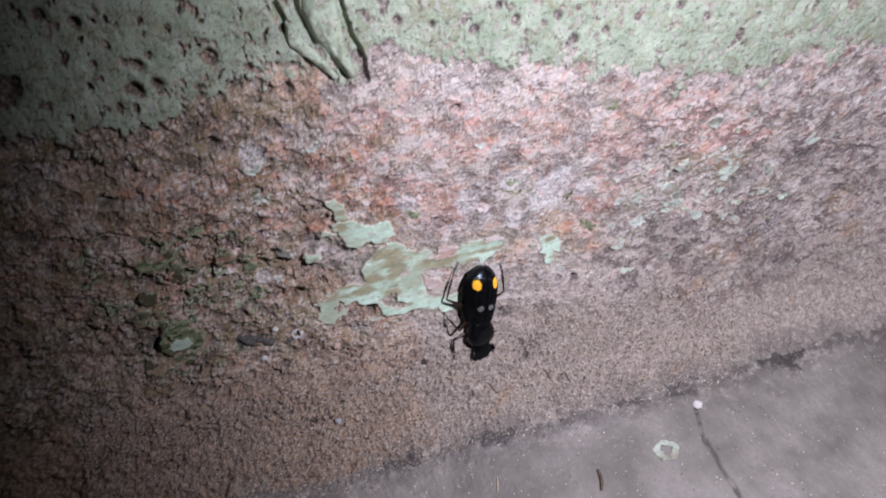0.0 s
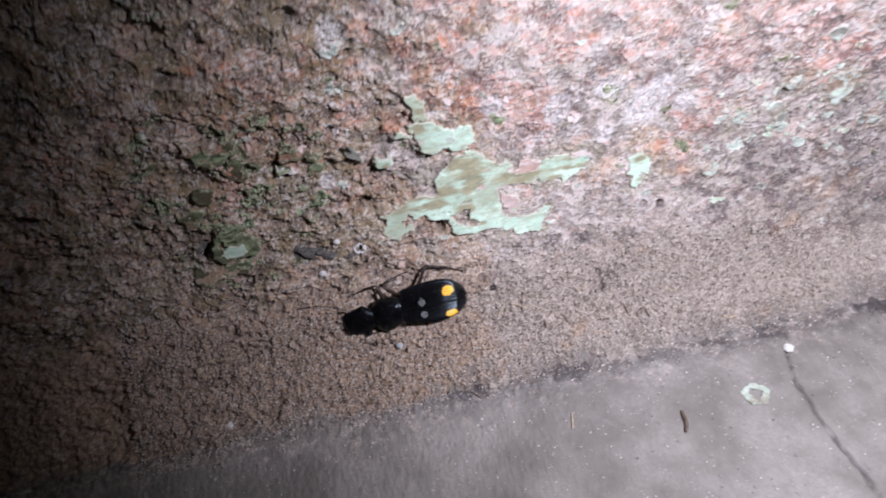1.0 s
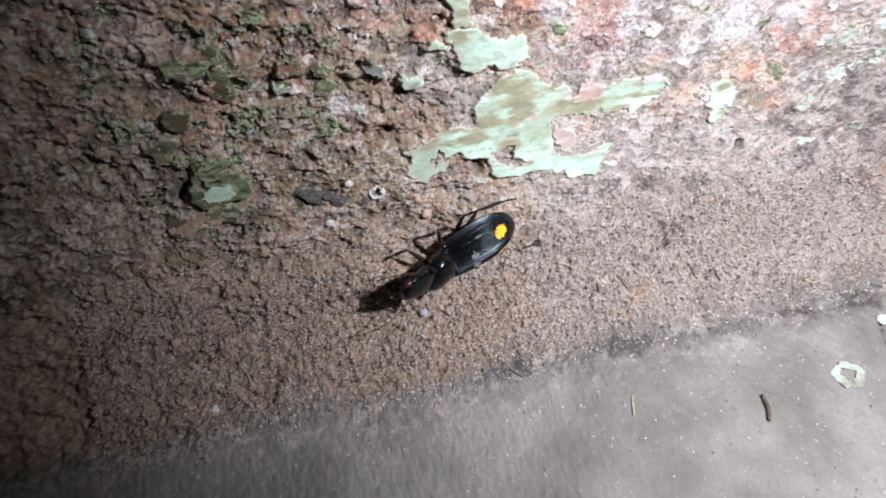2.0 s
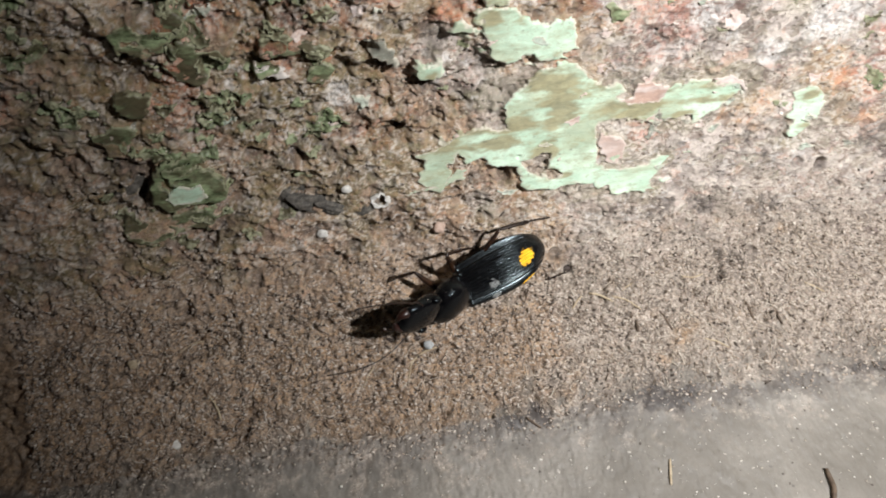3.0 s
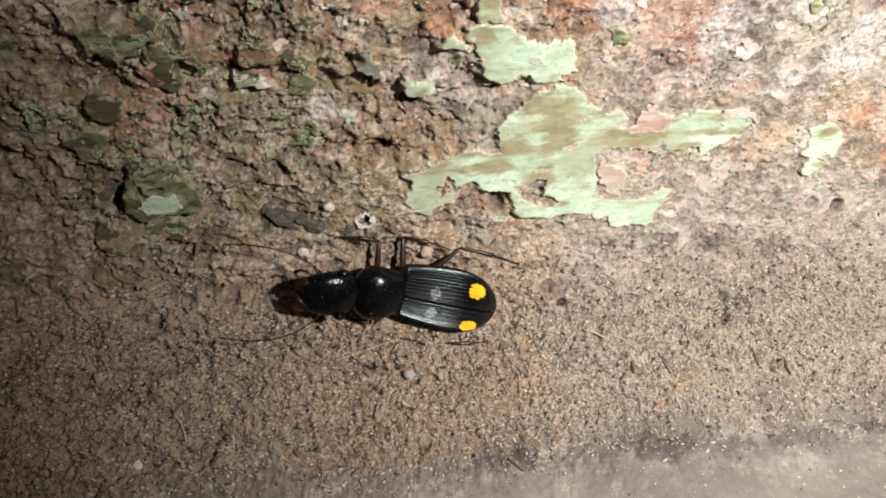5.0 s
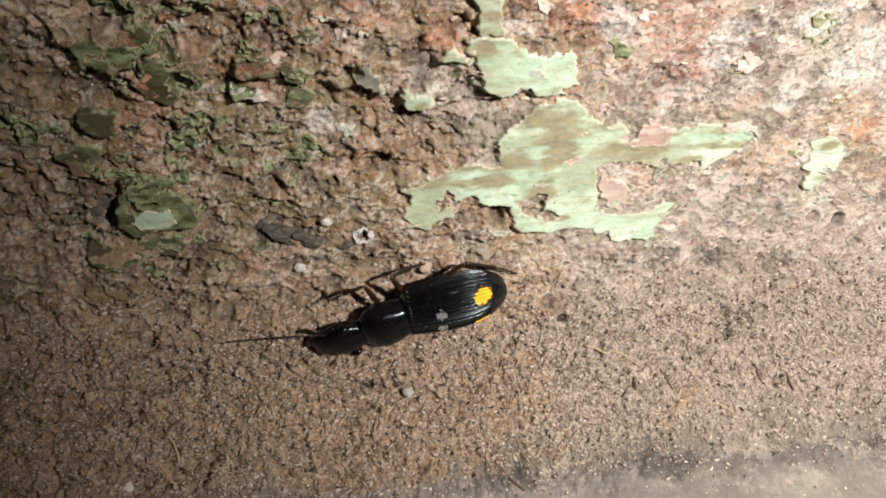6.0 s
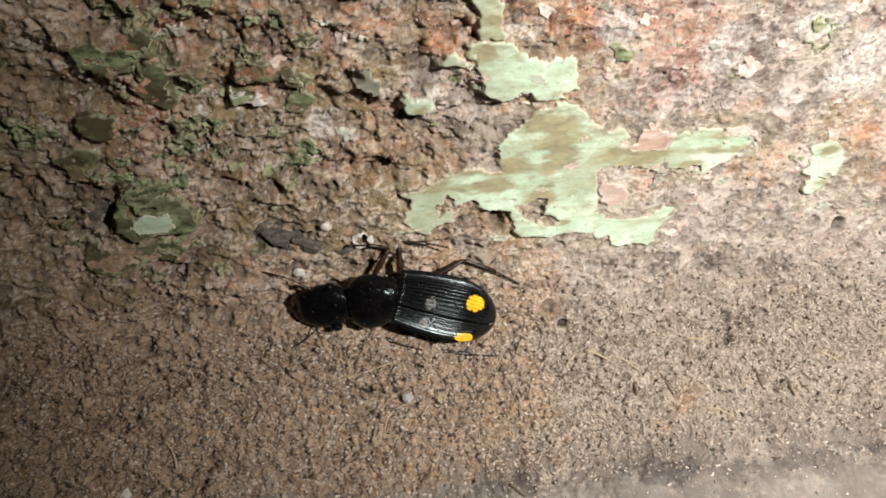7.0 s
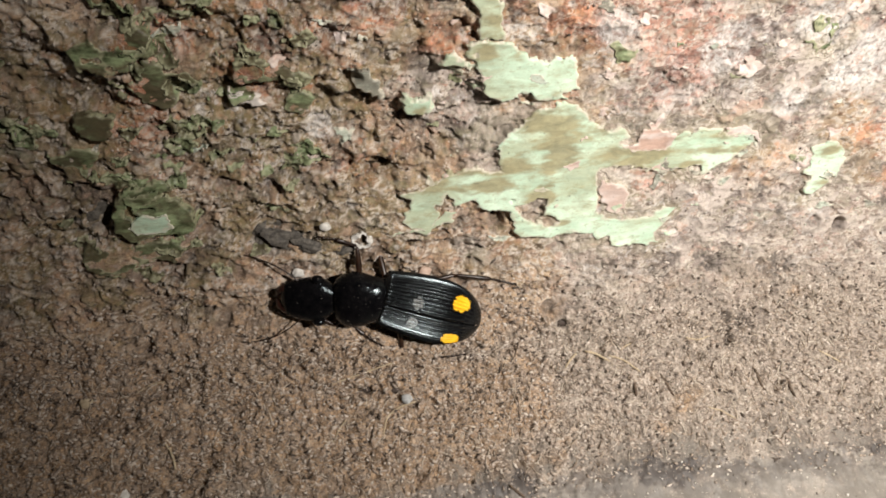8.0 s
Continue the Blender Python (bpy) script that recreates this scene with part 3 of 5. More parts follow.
def cement_color(n):
    """Grey cement, a little warm, with pale and dark specks."""
    c = n.mix(n.ramp(n.noise(8.0, 5, 0.6), 0.36, 0.64), (0.165, 0.149, 0.128), (0.295, 0.270, 0.238))
    c = n.mix(n.ramp(n.noise(0.5, 5, 0.7), 0.36, 0.62, 0.0, 0.4), c, (0.125, 0.108, 0.088))
    c = n.mix(n.ramp(n.noise(0.45, 1), 0.73, 0.80, 0.0, 0.75), c, (0.60, 0.55, 0.49))
    return n.mix(n.ramp(n.noise(0.9, 2), 0.30, 0.23, 0.0, 0.7), c, (0.06, 0.05, 0.045))


def rim_lines(n, size_mm, width, amount, stretch=1.6):
    """Thin broken lines, as left by the edges of old coats."""
    off = n.math("ABSOLUTE", n.math("SUBTRACT", n.noise(size_mm, 5, 0.6, 0.3, stretch), 0.5), 0.0)
    return n.math("MULTIPLY", n.ramp(off, 0.0, width, amount, 0.0), n.ramp(n.noise(2.0, 3), 0.46, 0.58))


def plaster_material():
    n = Nodes("bare plaster")
    fine = n.noise(0.26, 5, 0.7)
    c = sand_color(n, fine)
    tone = n.tree.nodes.new("ShaderNodeValToRGB")
    tone.color_ramp.interpolation = "CONSTANT"
    stops = [(0.0, (0.21, 0.165, 0.135)), (0.09, (0.32, 0.250, 0.205)), (0.22, (0.47, 0.380, 0.330)), (0.40, (0.40, 0.335, 0.300)), (0.51, (0.34, 0.305, 0.225)), (0.58, (0.60, 0.530, 0.465)), (0.68, (0.40, 0.315, 0.258)), (0.80, (0.52, 0.375, 0.325)), (0.92, (0.43, 0.430, 0.360))]
    while len(tone.color_ramp.elements) < len(stops):
        tone.color_ramp.elements.new(0.5)
    for element, (where, color) in zip(tone.color_ramp.elements, stops):
        element.position, element.color = where, (*color, 1)
    n.tree.links.new(n.math("ADD", n.zone("tone"), n.ramp(n.noise(0.7, 5, 0.65, 0.5, 1.6), 0.36, 0.64, -0.05, 0.05)), tone.inputs[0])
    shard = n.mix(n.ramp(fine, 0.36, 0.56), n.mix(n.ramp(n.zone("calm"), 0.0, 1.0, 0.45, 0.28), tone.outputs[0], (0.085, 0.066, 0.052)), tone.outputs[0])
    c = n.mix(n.math("MULTIPLY", n.zone("flaky"), 0.9), c, shard)
    # thin old coats left in patches with crisp edges
    pale = n.ramp(n.noise(2.4, 3, 0.55, 0.7, 1.7), 0.525, 0.535)
    fawn = n.ramp(n.noise(3.0, 3, 0.55, 0.7, 1.9), 0.545, 0.555)
    peach = n.ramp(n.noise(2.8, 3, 0.55, 0.7, 1.4), 0.60, 0.61)
    worn = n.ramp(n.noise(0.45, 5, 0.7), 0.30, 0.46, 0.3, 1.0)
    coats = n.math("MULTIPLY", n.ramp(n.zone("old"), 0.0, 1.0, 0.22, 0.85), n.math("MULTIPLY", n.zone("flaky"), worn))
    c = n.mix(n.math("MULTIPLY", fawn, coats), c, (0.36, 0.315, 0.25))
    c = n.mix(n.math("MULTIPLY", pale, coats), c, (0.60, 0.525, 0.475))
    c = n.mix(n.math("MULTIPLY", peach, coats), c, (0.57, 0.40, 0.32))
    plum = n.ramp(n.noise(1.9, 4, 0.6, 0.6, 1.6), 0.555, 0.585)
    c = n.mix(n.math("MULTIPLY", plum, n.math("MULTIPLY", n.zone("plum"), n.ramp(worn, 0.3, 1.0, 0.35, 0.8))), c, (0.150, 0.105, 0.100))
    chip = n.ramp(n.noise(1.25, 3, 0.5, 0.6, 1.7), 0.635, 0.650)
    c = n.mix(n.math("MULTIPLY", chip, n.math("MULTIPLY", n.zone("plum"), 0.75)), c, (0.56, 0.54, 0.47))
    red = n.mix(n.ramp(n.noise(0.9, 5, 0.7), 0.38, 0.62), (1.0, 0.60, 0.51), (1.2, 0.81, 0.73))
    c = n.mix(n.math("MULTIPLY", n.zone("red"), n.ramp(n.noise(0.4, 5, 0.7), 0.36, 0.56, 0.1, 0.9)), c, red, "MULTIPLY")
    c = n.mix(n.math("MULTIPLY", n.zone("moss"), n.ramp(n.noise(0.6, 5, 0.7), 0.36, 0.6, 0.25, 0.75)), c, n.mix(n.zone("calm"), (0.165, 0.165, 0.085), (0.34, 0.305, 0.205)))
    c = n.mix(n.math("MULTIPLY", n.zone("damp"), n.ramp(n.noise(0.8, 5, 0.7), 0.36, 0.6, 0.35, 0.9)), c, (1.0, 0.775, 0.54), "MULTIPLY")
    c = n.mix(n.math("MULTIPLY", n.zone("lip"), 0.8), c, (0.62, 0.55, 0.47))
    c = n.mix(n.math("MULTIPLY", n.zone("flaky"), rim_lines(n, 1.3, 0.022, 1.0)), c, (0.62, 0.55, 0.47))
    c = n.mix(n.math("MULTIPLY", n.zone("calm"), rim_lines(n, 2.4, 0.016, 1.0)), c, (0.68, 0.61, 0.53))
    c = n.mix(n.math("MULTIPLY", n.zone("chalk"), n.ramp(n.noise(0.35, 5, 0.7), 0.38, 0.58, 0.1, 0.9)), c, (0.72, 0.69, 0.66))
    # grime together with the painted shade of the recesses
    c = n.mix(n.math("MULTIPLY", n.zone("grime_shade"), n.ramp(n.noise(0.4, 5, 0.7), 0.36, 0.62, 0.25, 0.9)), c, (0.060, 0.050, 0.046))
    c = n.mix(n.zone("soil"), cement_color(n), c)
    c = n.mix(n.zone("coat"), c, mint_color(n))
    rough = n.mix(n.zone("coat"), (0.92, 0.92, 0.92), (0.6, 0.6, 0.6))
    layers = n.math("ADD", n.math("MULTIPLY", n.math("ADD", pale, n.math("MULTIPLY", fawn, -0.7)), n.zone("old")), n.math("MULTIPLY", n.math("SUBTRACT", chip, plum), n.zone("plum")))
    normal = n.bump(n.noise(0.12, 3, 0.7), 0.07, 0.9, n.bump(n.noise(0.34, 5, 0.7), 0.20, 0.9, n.bump(layers, 0.07, 1.0)))
    return n.finish(c, rough, normal)


def cement_material():
    n = Nodes("grey cement")
    c = n.mix(n.zone("soil"), cement_color(n), sand_color(n, n.noise(0.26, 5, 0.7)))
    c = n.mix(n.zone("grime_shade"), c, (0.06, 0.05, 0.045))
    normal = n.bump(n.noise(0.2, 4, 0.65), 0.05, 0.6)
    return n.finish(c, n.ramp(n.noise(2.0), 0.3, 0.7, 0.5, 0.75), normal)


def flake_material(name, a, b, stain, speck=0.5, much=0.85, rim=(0.56, 0.52, 0.43), patch=2.4):
    n = Nodes(name)
    c = n.mix(n.ramp(n.noise(patch, 5, 0.6, 0.4, 2.0), 0.38, 0.62), a, b)
    cloud = n.math("ADD", n.math("MULTIPLY", n.noise(4.2, 3, 0.5, 0.4, 1.5), 0.6), n.math("MULTIPLY", n.noise(1.1, 6, 0.68, 0.5, 3.0), 0.4))
    dull = n.mix(n.ramp(n.noise(0.8, 6, 0.7, 0.4, 2.5), 0.38, 0.62), tuple(0.72 * x for x in stain), tuple(1.2 * x for x in stain))
    c = n.mix(n.ramp(cloud, 0.455, 0.54, 0.0, much), c, dull)
    c = n.mix(n.math("MULTIPLY", n.zone("worn"), 0.90), c, dull)
    c = n.mix(n.ramp(n.noise(0.5, 5, 0.7, 0.0, 3.0), 0.54, 0.64, 0.0, 0.5), c, stain)
    c = n.mix(n.ramp(n.noise(0.35, 3), 0.66, 0.72, 0.0, speck), c, (0.06, 0.055, 0.05))
    c = n.mix(n.ramp(n.noise(0.22, 3), 0.30, 0.40, 0.45, 0.0), c, stain)
    c = n.mix(n.math("MULTIPLY", n.zone("rim"), n.ramp(n.noise(0.9, 4), 0.40, 0.56, 0.0, 0.9)), c, rim)
    normal = n.bump(n.noise(0.5, 4, 0.6, 0.0, 2.0), 0.07, 0.8)
    return n.finish(c, n.ramp(n.noise(1.0), 0.3, 0.7, 0.42, 0.7), normal)


PLASTER, CEMENT = plaster_material(), cement_material()
MINT = flake_material("mint paint", (0.43, 0.57, 0.43), (0.60, 0.75, 0.59), (0.30, 0.270, 0.155), 0.5, 0.45)
OLIVE_PAINT = flake_material("dulled green paint", (0.050, 0.062, 0.026), (0.28, 0.345, 0.185), (0.090, 0.072, 0.040), 0.6, 0.9, (0.33, 0.33, 0.21), 0.9)
ROSE_PAINT = flake_material("rose paint", (0.54, 0.46, 0.42), (0.64, 0.565, 0.535), (0.44, 0.30, 0.24), 0.3, 0.6, (0.60, 0.52, 0.46))
CHALK_PAINT = flake_material("chalky paint", (0.52, 0.48, 0.44), (0.64, 0.60, 0.56), (0.42, 0.35, 0.29), 0.2, 0.5, (0.68, 0.62, 0.56))
GREY_PAINT = flake_material("greyed paint", (0.36, 0.41, 0.34), (0.52, 0.58, 0.49), (0.16, 0.145, 0.115), 0.6, 0.85)


# ---- the wall's foot and the floor, from one grid ----
def part(name, mesh, material, parent=None, label=""):
    """One mesh object under a thing. mesh: a bmesh or a mesh."""
    if isinstance(mesh, bmesh.types.BMesh):
        me = bpy.data.meshes.new(name)
        mesh.to_mesh(me)
        mesh.free()
        mesh = me
    if material is not None and not mesh.materials:
        mesh.materials.append(material)
    ob = new(name, mesh)
    if parent is not None:
        ob.parent = parent
    return tagged(ob, label)


def grid_mesh(name, P, faces, zones=None, smooth=True):
    """A mesh from points (n, 3) and quads (m, 4)."""
    used, back = np.unique(faces, return_inverse=True)
    quads = back.reshape(-1, 4)
    me = bpy.data.meshes.new(name)
    me.vertices.add(len(used))
    me.vertices.foreach_set("co", P[used].astype(np.float32).ravel())
    me.loops.add(quads.size)
    me.loops.foreach_set("vertex_index", quads.astype(np.int32).ravel())
    me.polygons.add(len(quads))
    me.polygons.foreach_set("loop_start", np.arange(0, quads.size, 4, dtype=np.int32))
    me.polygons.foreach_set("use_smooth", np.full(len(quads), smooth))
    for key, values in (zones or {}).items():
        layer = me.attributes.new(key, "FLOAT", "POINT")
        layer.data.foreach_set("value", values.ravel()[used].astype(np.float32))
    me.update()
    me.validate()
    return me


def spread(lo, hi, core_lo, core_hi, fine, wide):
    far = np.array([1.6, 4, 9, 20, 45, 100, 220, 480, 1000])
    return np.concatenate([lo - far[::-1], np.arange(lo, core_lo, wide), np.arange(core_lo, core_hi, fine), np.arange(core_hi, hi, wide), hi + far])


us = spread(-78, 88, -56, 26, 0.11, 0.20)
vs = spread(-42, 56, -26, 23, 0.11, 0.20)
U, V = np.meshgrid(us, vs)
H, ZONES = ground_height(U, V)
far_fade = step(60, 30, np.maximum(np.maximum(-78 - U, U - 88), np.maximum(-42 - V, V - 56)) + 30)
points = place(U, V, H * far_fade).reshape(-1, 3)
index = np.arange(U.size).reshape(U.shape)
quads = np.stack([index[:-1, :-1], index[:-1, 1:], index[1:, 1:], index[1:, :-1]], -1).reshape(-1, 4)
middle_u, middle_v = (U[:-1, :-1] + U[1:, 1:]).ravel() / 2, (V[:-1, :-1] + V[1:, 1:]).ravel() / 2
on_floor = middle_v < floor_edge(middle_u)
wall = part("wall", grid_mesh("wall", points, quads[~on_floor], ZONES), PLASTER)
tagged(wall, "weathered plaster wall foot with flaking green paint over red undercoat", "wall", kind="structure")
floor_ob = part("floor", grid_mesh("floor", points, quads[on_floor], {"grime_shade": ZONES["grime_shade"], "soil": ZONES["soil"]}), CEMENT)
tagged(floor_ob, "grey cement floor with pale specks and a joint", "floor", kind="structure")


# ---- flakes of paint left on the plaster ----
def paint_flake(name, material, label, thick=0.05, curl=0.05):
    u0, u1, v0, v1 = flake_box(name)
    pitch = 0.085
    u, v = np.meshgrid(np.arange(u0 - 0.7, u1 + 0.7, pitch), np.arange(v0 - 0.7, v1 + 0.7, pitch))
    d = flake_depth(u, v, name)
    ragged = name.startswith("east_") or name in ("olive", "olive_low", "tuft", "tuft_low", "west_low")
    rugged = 0.32 if name in OLIVE and name != "coin" else 0.10
    worn = fbm(u * 0.6, v, 1.3 if ragged else 2.4, 51, 4, 0.55)
    f = np.minimum(d, ((1.0 if name in ("coin", "bean", "west", "grey_chip") else 0.66 if name in ("west_rim", "west_high") else 0.60 if name in OLIVE else 0.53 if ragged else 1.0) - worn) * 4.0)
    gv, gu = np.gradient(f, pitch)
    g2 = np.maximum(gu * gu + gv * gv, 0.25)
    inside = f > 0
    u = np.where(inside, u, u - np.clip(f * gu / g2, -1.5 * pitch, 1.5 * pitch))
    v = np.where(inside, v, v - np.clip(f * gv / g2, -1.5 * pitch, 1.5 * pitch))
    base, _ = ground_height(u, v)
    top = base + thick + curl * step(0.35, 0.0, f) * soft_noise(u, v, 1.0, 52) + rugged * (fbm(u * 0.5, v, 0.8, 53, 4, 0.6) - 0.5)
    a = np.arange(u.size).reshape(u.shape)
    corner = inside[:-1, :-1] | inside[:-1, 1:] | inside[1:, 1:] | inside[1:, :-1]
    tops = np.stack([a[:-1, :-1], a[:-1, 1:], a[1:, 1:], a[1:, :-1]], -1)[corner]
    if not len(tops):
        return None
    P = np.concatenate([place(u, v, top).reshape(-1, 3), place(u, v, base - 0.25).reshape(-1, 3)])
    # the torn rim: edges that only one cell uses
    edges = np.concatenate([tops[:, [k, (k + 1) % 4]] for k in range(4)])
    key = np.sort(edges, 1)
    _, first, count = np.unique(key[:, 0] * u.size + key[:, 1], return_index=True, return_counts=True)
    rim = edges[first[count == 1]]
    sides = np.stack([rim[:, 1], rim[:, 0], rim[:, 0] + u.size, rim[:, 1] + u.size], -1)
    return part("paint_flake", grid_mesh("paint_flake", P, np.concatenate([tops, sides]), {"rim": np.tile(step(0.22, 0.05, f).ravel(), 2), "worn": np.tile(worn_through(u, v).ravel(), 2)}), material, wall, label)


for name in PATCHES:
    if name in OLIVE:
        paint_flake(name, OLIVE_PAINT, "dulled olive green paint", RAISED.get(name, 0.05))
    elif name in PINK:
        paint_flake(name, ROSE_PAINT, "pale rose paint")
    elif name in CHALKY:
        paint_flake(name, CHALK_PAINT, "chalky white paint")
    elif name == "grey_chip" or name.startswith("east_"):
        paint_flake(name, GREY_PAINT, "greyed white paint", RAISED.get(name, 0.05))
    else:
        paint_flake(name, MINT, "pale mint green paint", RAISED.get(name, 0.05))


# ---- chips of whitened paint further along the wall, (u, v, radius) ----
CHIPS_ALONG = [(40.2, 8.8, 1.9), (43.5, 6.2, 1.7), (41.6, 7.6, 0.8), (33.2, 7.4, 1.6), (35.4, 8.0, 0.9), (56.0, 7.3, 1.6), (53.6, 8.0, 1.3), (51.6, 6.4, 0.9), (44.9, 20.3, 1.5), (56.3, 11.0, 1.5), (63.6, 14.4, 1.3), (18.5, 5.9, 1.0), (30.9, -0.6, 1.1), (38.3, 0.2, 1.0), (32.6, 1.6, 0.8), (47.6, 9.4, 1.0), (49.0, 4.6, 0.9), (60.2, 5.6, 1.2), (7.3, 23.6, 1.1), (-22.4, 26.4, 1.6), (-14.8, 27.6, 1.1)]


def chips_along(seed):
    rng = random.Random(seed)
    for k, (cu, cv, r) in enumerate(CHIPS_ALONG):
        name, squash, phase = "chip_%d" % k, rng.uniform(0.45, 0.7), rng.uniform(0, 6)
        FLAKES[name] = [(cu + r * (0.75 + 0.25 * math.sin(3 * t + phase)) * math.cos(t), cv + squash * r * (0.75 + 0.25 * math.cos(2 * t + phase)) * math.sin(t)) for t in (2 * math.pi * j / 14 for j in range(14))]
        paint_flake(name, MINT if k % 5 == 2 else GREY_PAINT, "pale mint green paint" if k % 5 == 2 else "greyed white paint", 0.10, 0.15)
        FLAKES.pop(name)


chips_along(15)


# ---- small curls of old paint, scattered where the coat has scaled off ----
def curls(count, u_span, v_span, materials, seed, size=(0.5, 1.3), curl=0.08):
    rng = random.Random(seed)
    for k in range(count):
        cu, cv = rng.uniform(*u_span), rng.uniform(*v_span)
        if coat_depth(np.array([cu]), np.array([cv]))[0] > -1:
            continue
        r, squash, phase = rng.uniform(*size), rng.uniform(0.35, 0.8), rng.uniform(0, 6)
        name = "east_curl_%d_%d" % (seed, k)
        FLAKES[name] = [(cu + r * (0.7 + 0.3 * math.sin(3 * t + phase)) * math.cos(t), cv + squash * r * (0.7 + 0.3 * math.cos(2 * t + phase)) * math.sin(t)) for t in (2 * math.pi * j / 12 for j in range(12))]
        material, label = rng.choice(materials)
        paint_flake(name, material, label, 0.05, curl)
        FLAKES.pop(name)


curls(46, (-6, 24), (1, 20), ((ROSE_PAINT, "pale rose paint"), (GREY_PAINT, "greyed white paint"), (OLIVE_PAINT, "dulled olive green paint")), 3)
curls(30, (24, 64), (2, 26), ((ROSE_PAINT, "pale rose paint"), (GREY_PAINT, "greyed white paint"), (OLIVE_PAINT, "dulled olive green paint")), 4)
curls(46, (28, 55), (6, 19), ((GREY_PAINT, "greyed white paint"), (GREY_PAINT, "greyed white paint"), (MINT, "pale mint green paint")), 6)
curls(44, (-48, -8), (1, 30), ((OLIVE_PAINT, "dulled olive green paint"), (ROSE_PAINT, "pale rose paint"), (GREY_PAINT, "greyed white paint")), 5)

curls(54, (-47, -26), (7, 21), ((OLIVE_PAINT, "dulled olive green paint"),), 7, (0.7, 1.9), 0.40)
curls(16, (-46, -34), (0, 7), ((OLIVE_PAINT, "dulled olive green paint"),), 8, (0.6, 1.5), 0.35)
curls(26, (-19, 8), (-0.5, 17), ((MINT, "pale mint green paint"), (ROSE_PAINT, "pale rose paint")), 9, (0.35, 0.8), 0.10)


# ---- the beetle: x ahead, y to its left, z up, its middle at the waist ----
def lathe(rows, sides=24, close=True):
    """A skin over rings. rows: lists of points of equal length."""
    bm = bmesh.new()
    rings = [[bm.verts.new(p) for p in row] for row in rows]
    n = len(rings[0])
    for a, b in zip(rings, rings[1:]):
        for k in range(n if close else n - 1):
            bm.faces.new((a[k], a[(k + 1) % n], b[(k + 1) % n], b[k]))
    if close:
        for ring in (rings[0], rings[-1]):
            try:
                bm.faces.new(ring)
            except ValueError:
                pass
    bmesh.ops.recalc_face_normals(bm, faces=bm.faces)
    for f in bm.faces:
        f.smooth = True
    return bm


def tube(points, radii, sides=8):
    """A tapered tube through points, in metres."""
    rows = []
    pts = [Vector(p) for p in points]
    side = Vector((0.31, 0.17, 0.93))
    for k, p in enumerate(pts):
        way = (pts[min(k + 1, len(pts) - 1)] - pts[max(k - 1, 0)]).normalized()
        a = way.cross(side).normalized()
        b = way.cross(a)
        rows.append([p + radii[k] * (math.cos(t) * a + math.sin(t) * b) for t in (2 * math.pi * j / sides for j in range(sides))])
    return lathe(rows)


def body_rings(stations, power=2.4):
    """Rings of a beetle's body. stations: x, half width, top, bottom in mm."""
    rows = []
    for x, w, top, low in stations:
        row = []
        for j in range(28):
            t = 2 * math.pi * j / 28
            c, s = math.cos(t), math.sin(t)
            y = w * math.copysign(abs(c) ** (2 / power), c)
            mid, half = (top + low) / 2, (top - low) / 2
            row.append((x / 1000, y / 1000, (mid + half * math.copysign(abs(s) ** (2 / power), s)) / 1000))
        rows.append(row)
    return lathe(rows)


def shell_material(name, spot=False):
    n = Nodes(name)
    c = n.mix(n.ramp(n.noise(0.5, 4), 0.35, 0.7), (0.002, 0.002, 0.0025), (0.006, 0.0055, 0.006))
    dust = n.ramp(n.noise(0.22, 2), 0.70, 0.78, 0.0, 0.55)
    c = n.mix(dust, c, (0.30, 0.27, 0.24))
    rough = n.ramp(n.noise(0.4, 3), 0.3, 0.7, 0.18, 0.28) if spot else n.ramp(n.noise(0.4, 3), 0.3, 0.7, 0.12, 0.22)
    if spot:
        split = n.tree.nodes.new("ShaderNodeSeparateXYZ")
        n.tree.links.new(n.pos, split.inputs[0])
        wob = n.ramp(n.noise(0.35, 3), 0.3, 0.7, -0.00016, 0.00016)

        def blob(cx, cy, rx, ry):
            dx = n.math("DIVIDE", n.math("SUBTRACT", split.outputs[0], cx / 1000), rx / 1000)
            dy = n.math("DIVIDE", n.math("SUBTRACT", n.math("ABSOLUTE", split.outputs[1], 0.0), cy / 1000), ry / 1000)
            d = n.math("ADD", n.math("SQRT", n.math("ADD", n.math("MULTIPLY", dx, dx), n.math("MULTIPLY", dy, dy)), 0.0), n.math("MULTIPLY", wob, 1000.0))
            return n.ramp(d, 0.94, 1.06, 1.0, 0.0)

        grey = n.math("MULTIPLY", blob(-2.6, 0.9, 0.45, 0.5), n.ramp(n.noise(0.16, 4, 0.7), 0.40, 0.60, 0.0, 0.9))
        c = n.mix(grey, c, (0.34, 0.34, 0.33))
        yellow = n.mix(n.ramp(n.noise(0.6, 3), 0.35, 0.65), (0.84, 0.44, 0.016), (0.94, 0.56, 0.032))
        c = n.mix(blob(-6.35, 1.62, 0.82, 0.58), c, yellow)
    normal = n.bump(n.noise(0.14 if spot else 0.3, 2), 0.022 if spot else 0.06, 0.7)
    return n.finish(c, rough, normal, Specular_IOR_Level=0.36 if spot else 0.2, Specular_Tint=(0.78, 0.94, 1.0), IOR=1.55 if spot else 1.5, Coat_Weight=0.0, Coat_Roughness=0.25, Coat_Tint=(0.85, 0.96, 1.0))


SHELL, WING = shell_material("black beetle shell"), shell_material("black ridged wing case", True)


def horn_material(name, a, b):
    n = Nodes(name)
    return n.finish(n.mix(n.ramp(n.noise(0.5, 4), 0.35, 0.65), a, b), 0.35, n.bump(n.noise(0.15, 2), 0.01, 0.5))


AMBER = horn_material("amber horn", (0.007, 0.0035, 0.0025), (0.036, 0.015, 0.006))
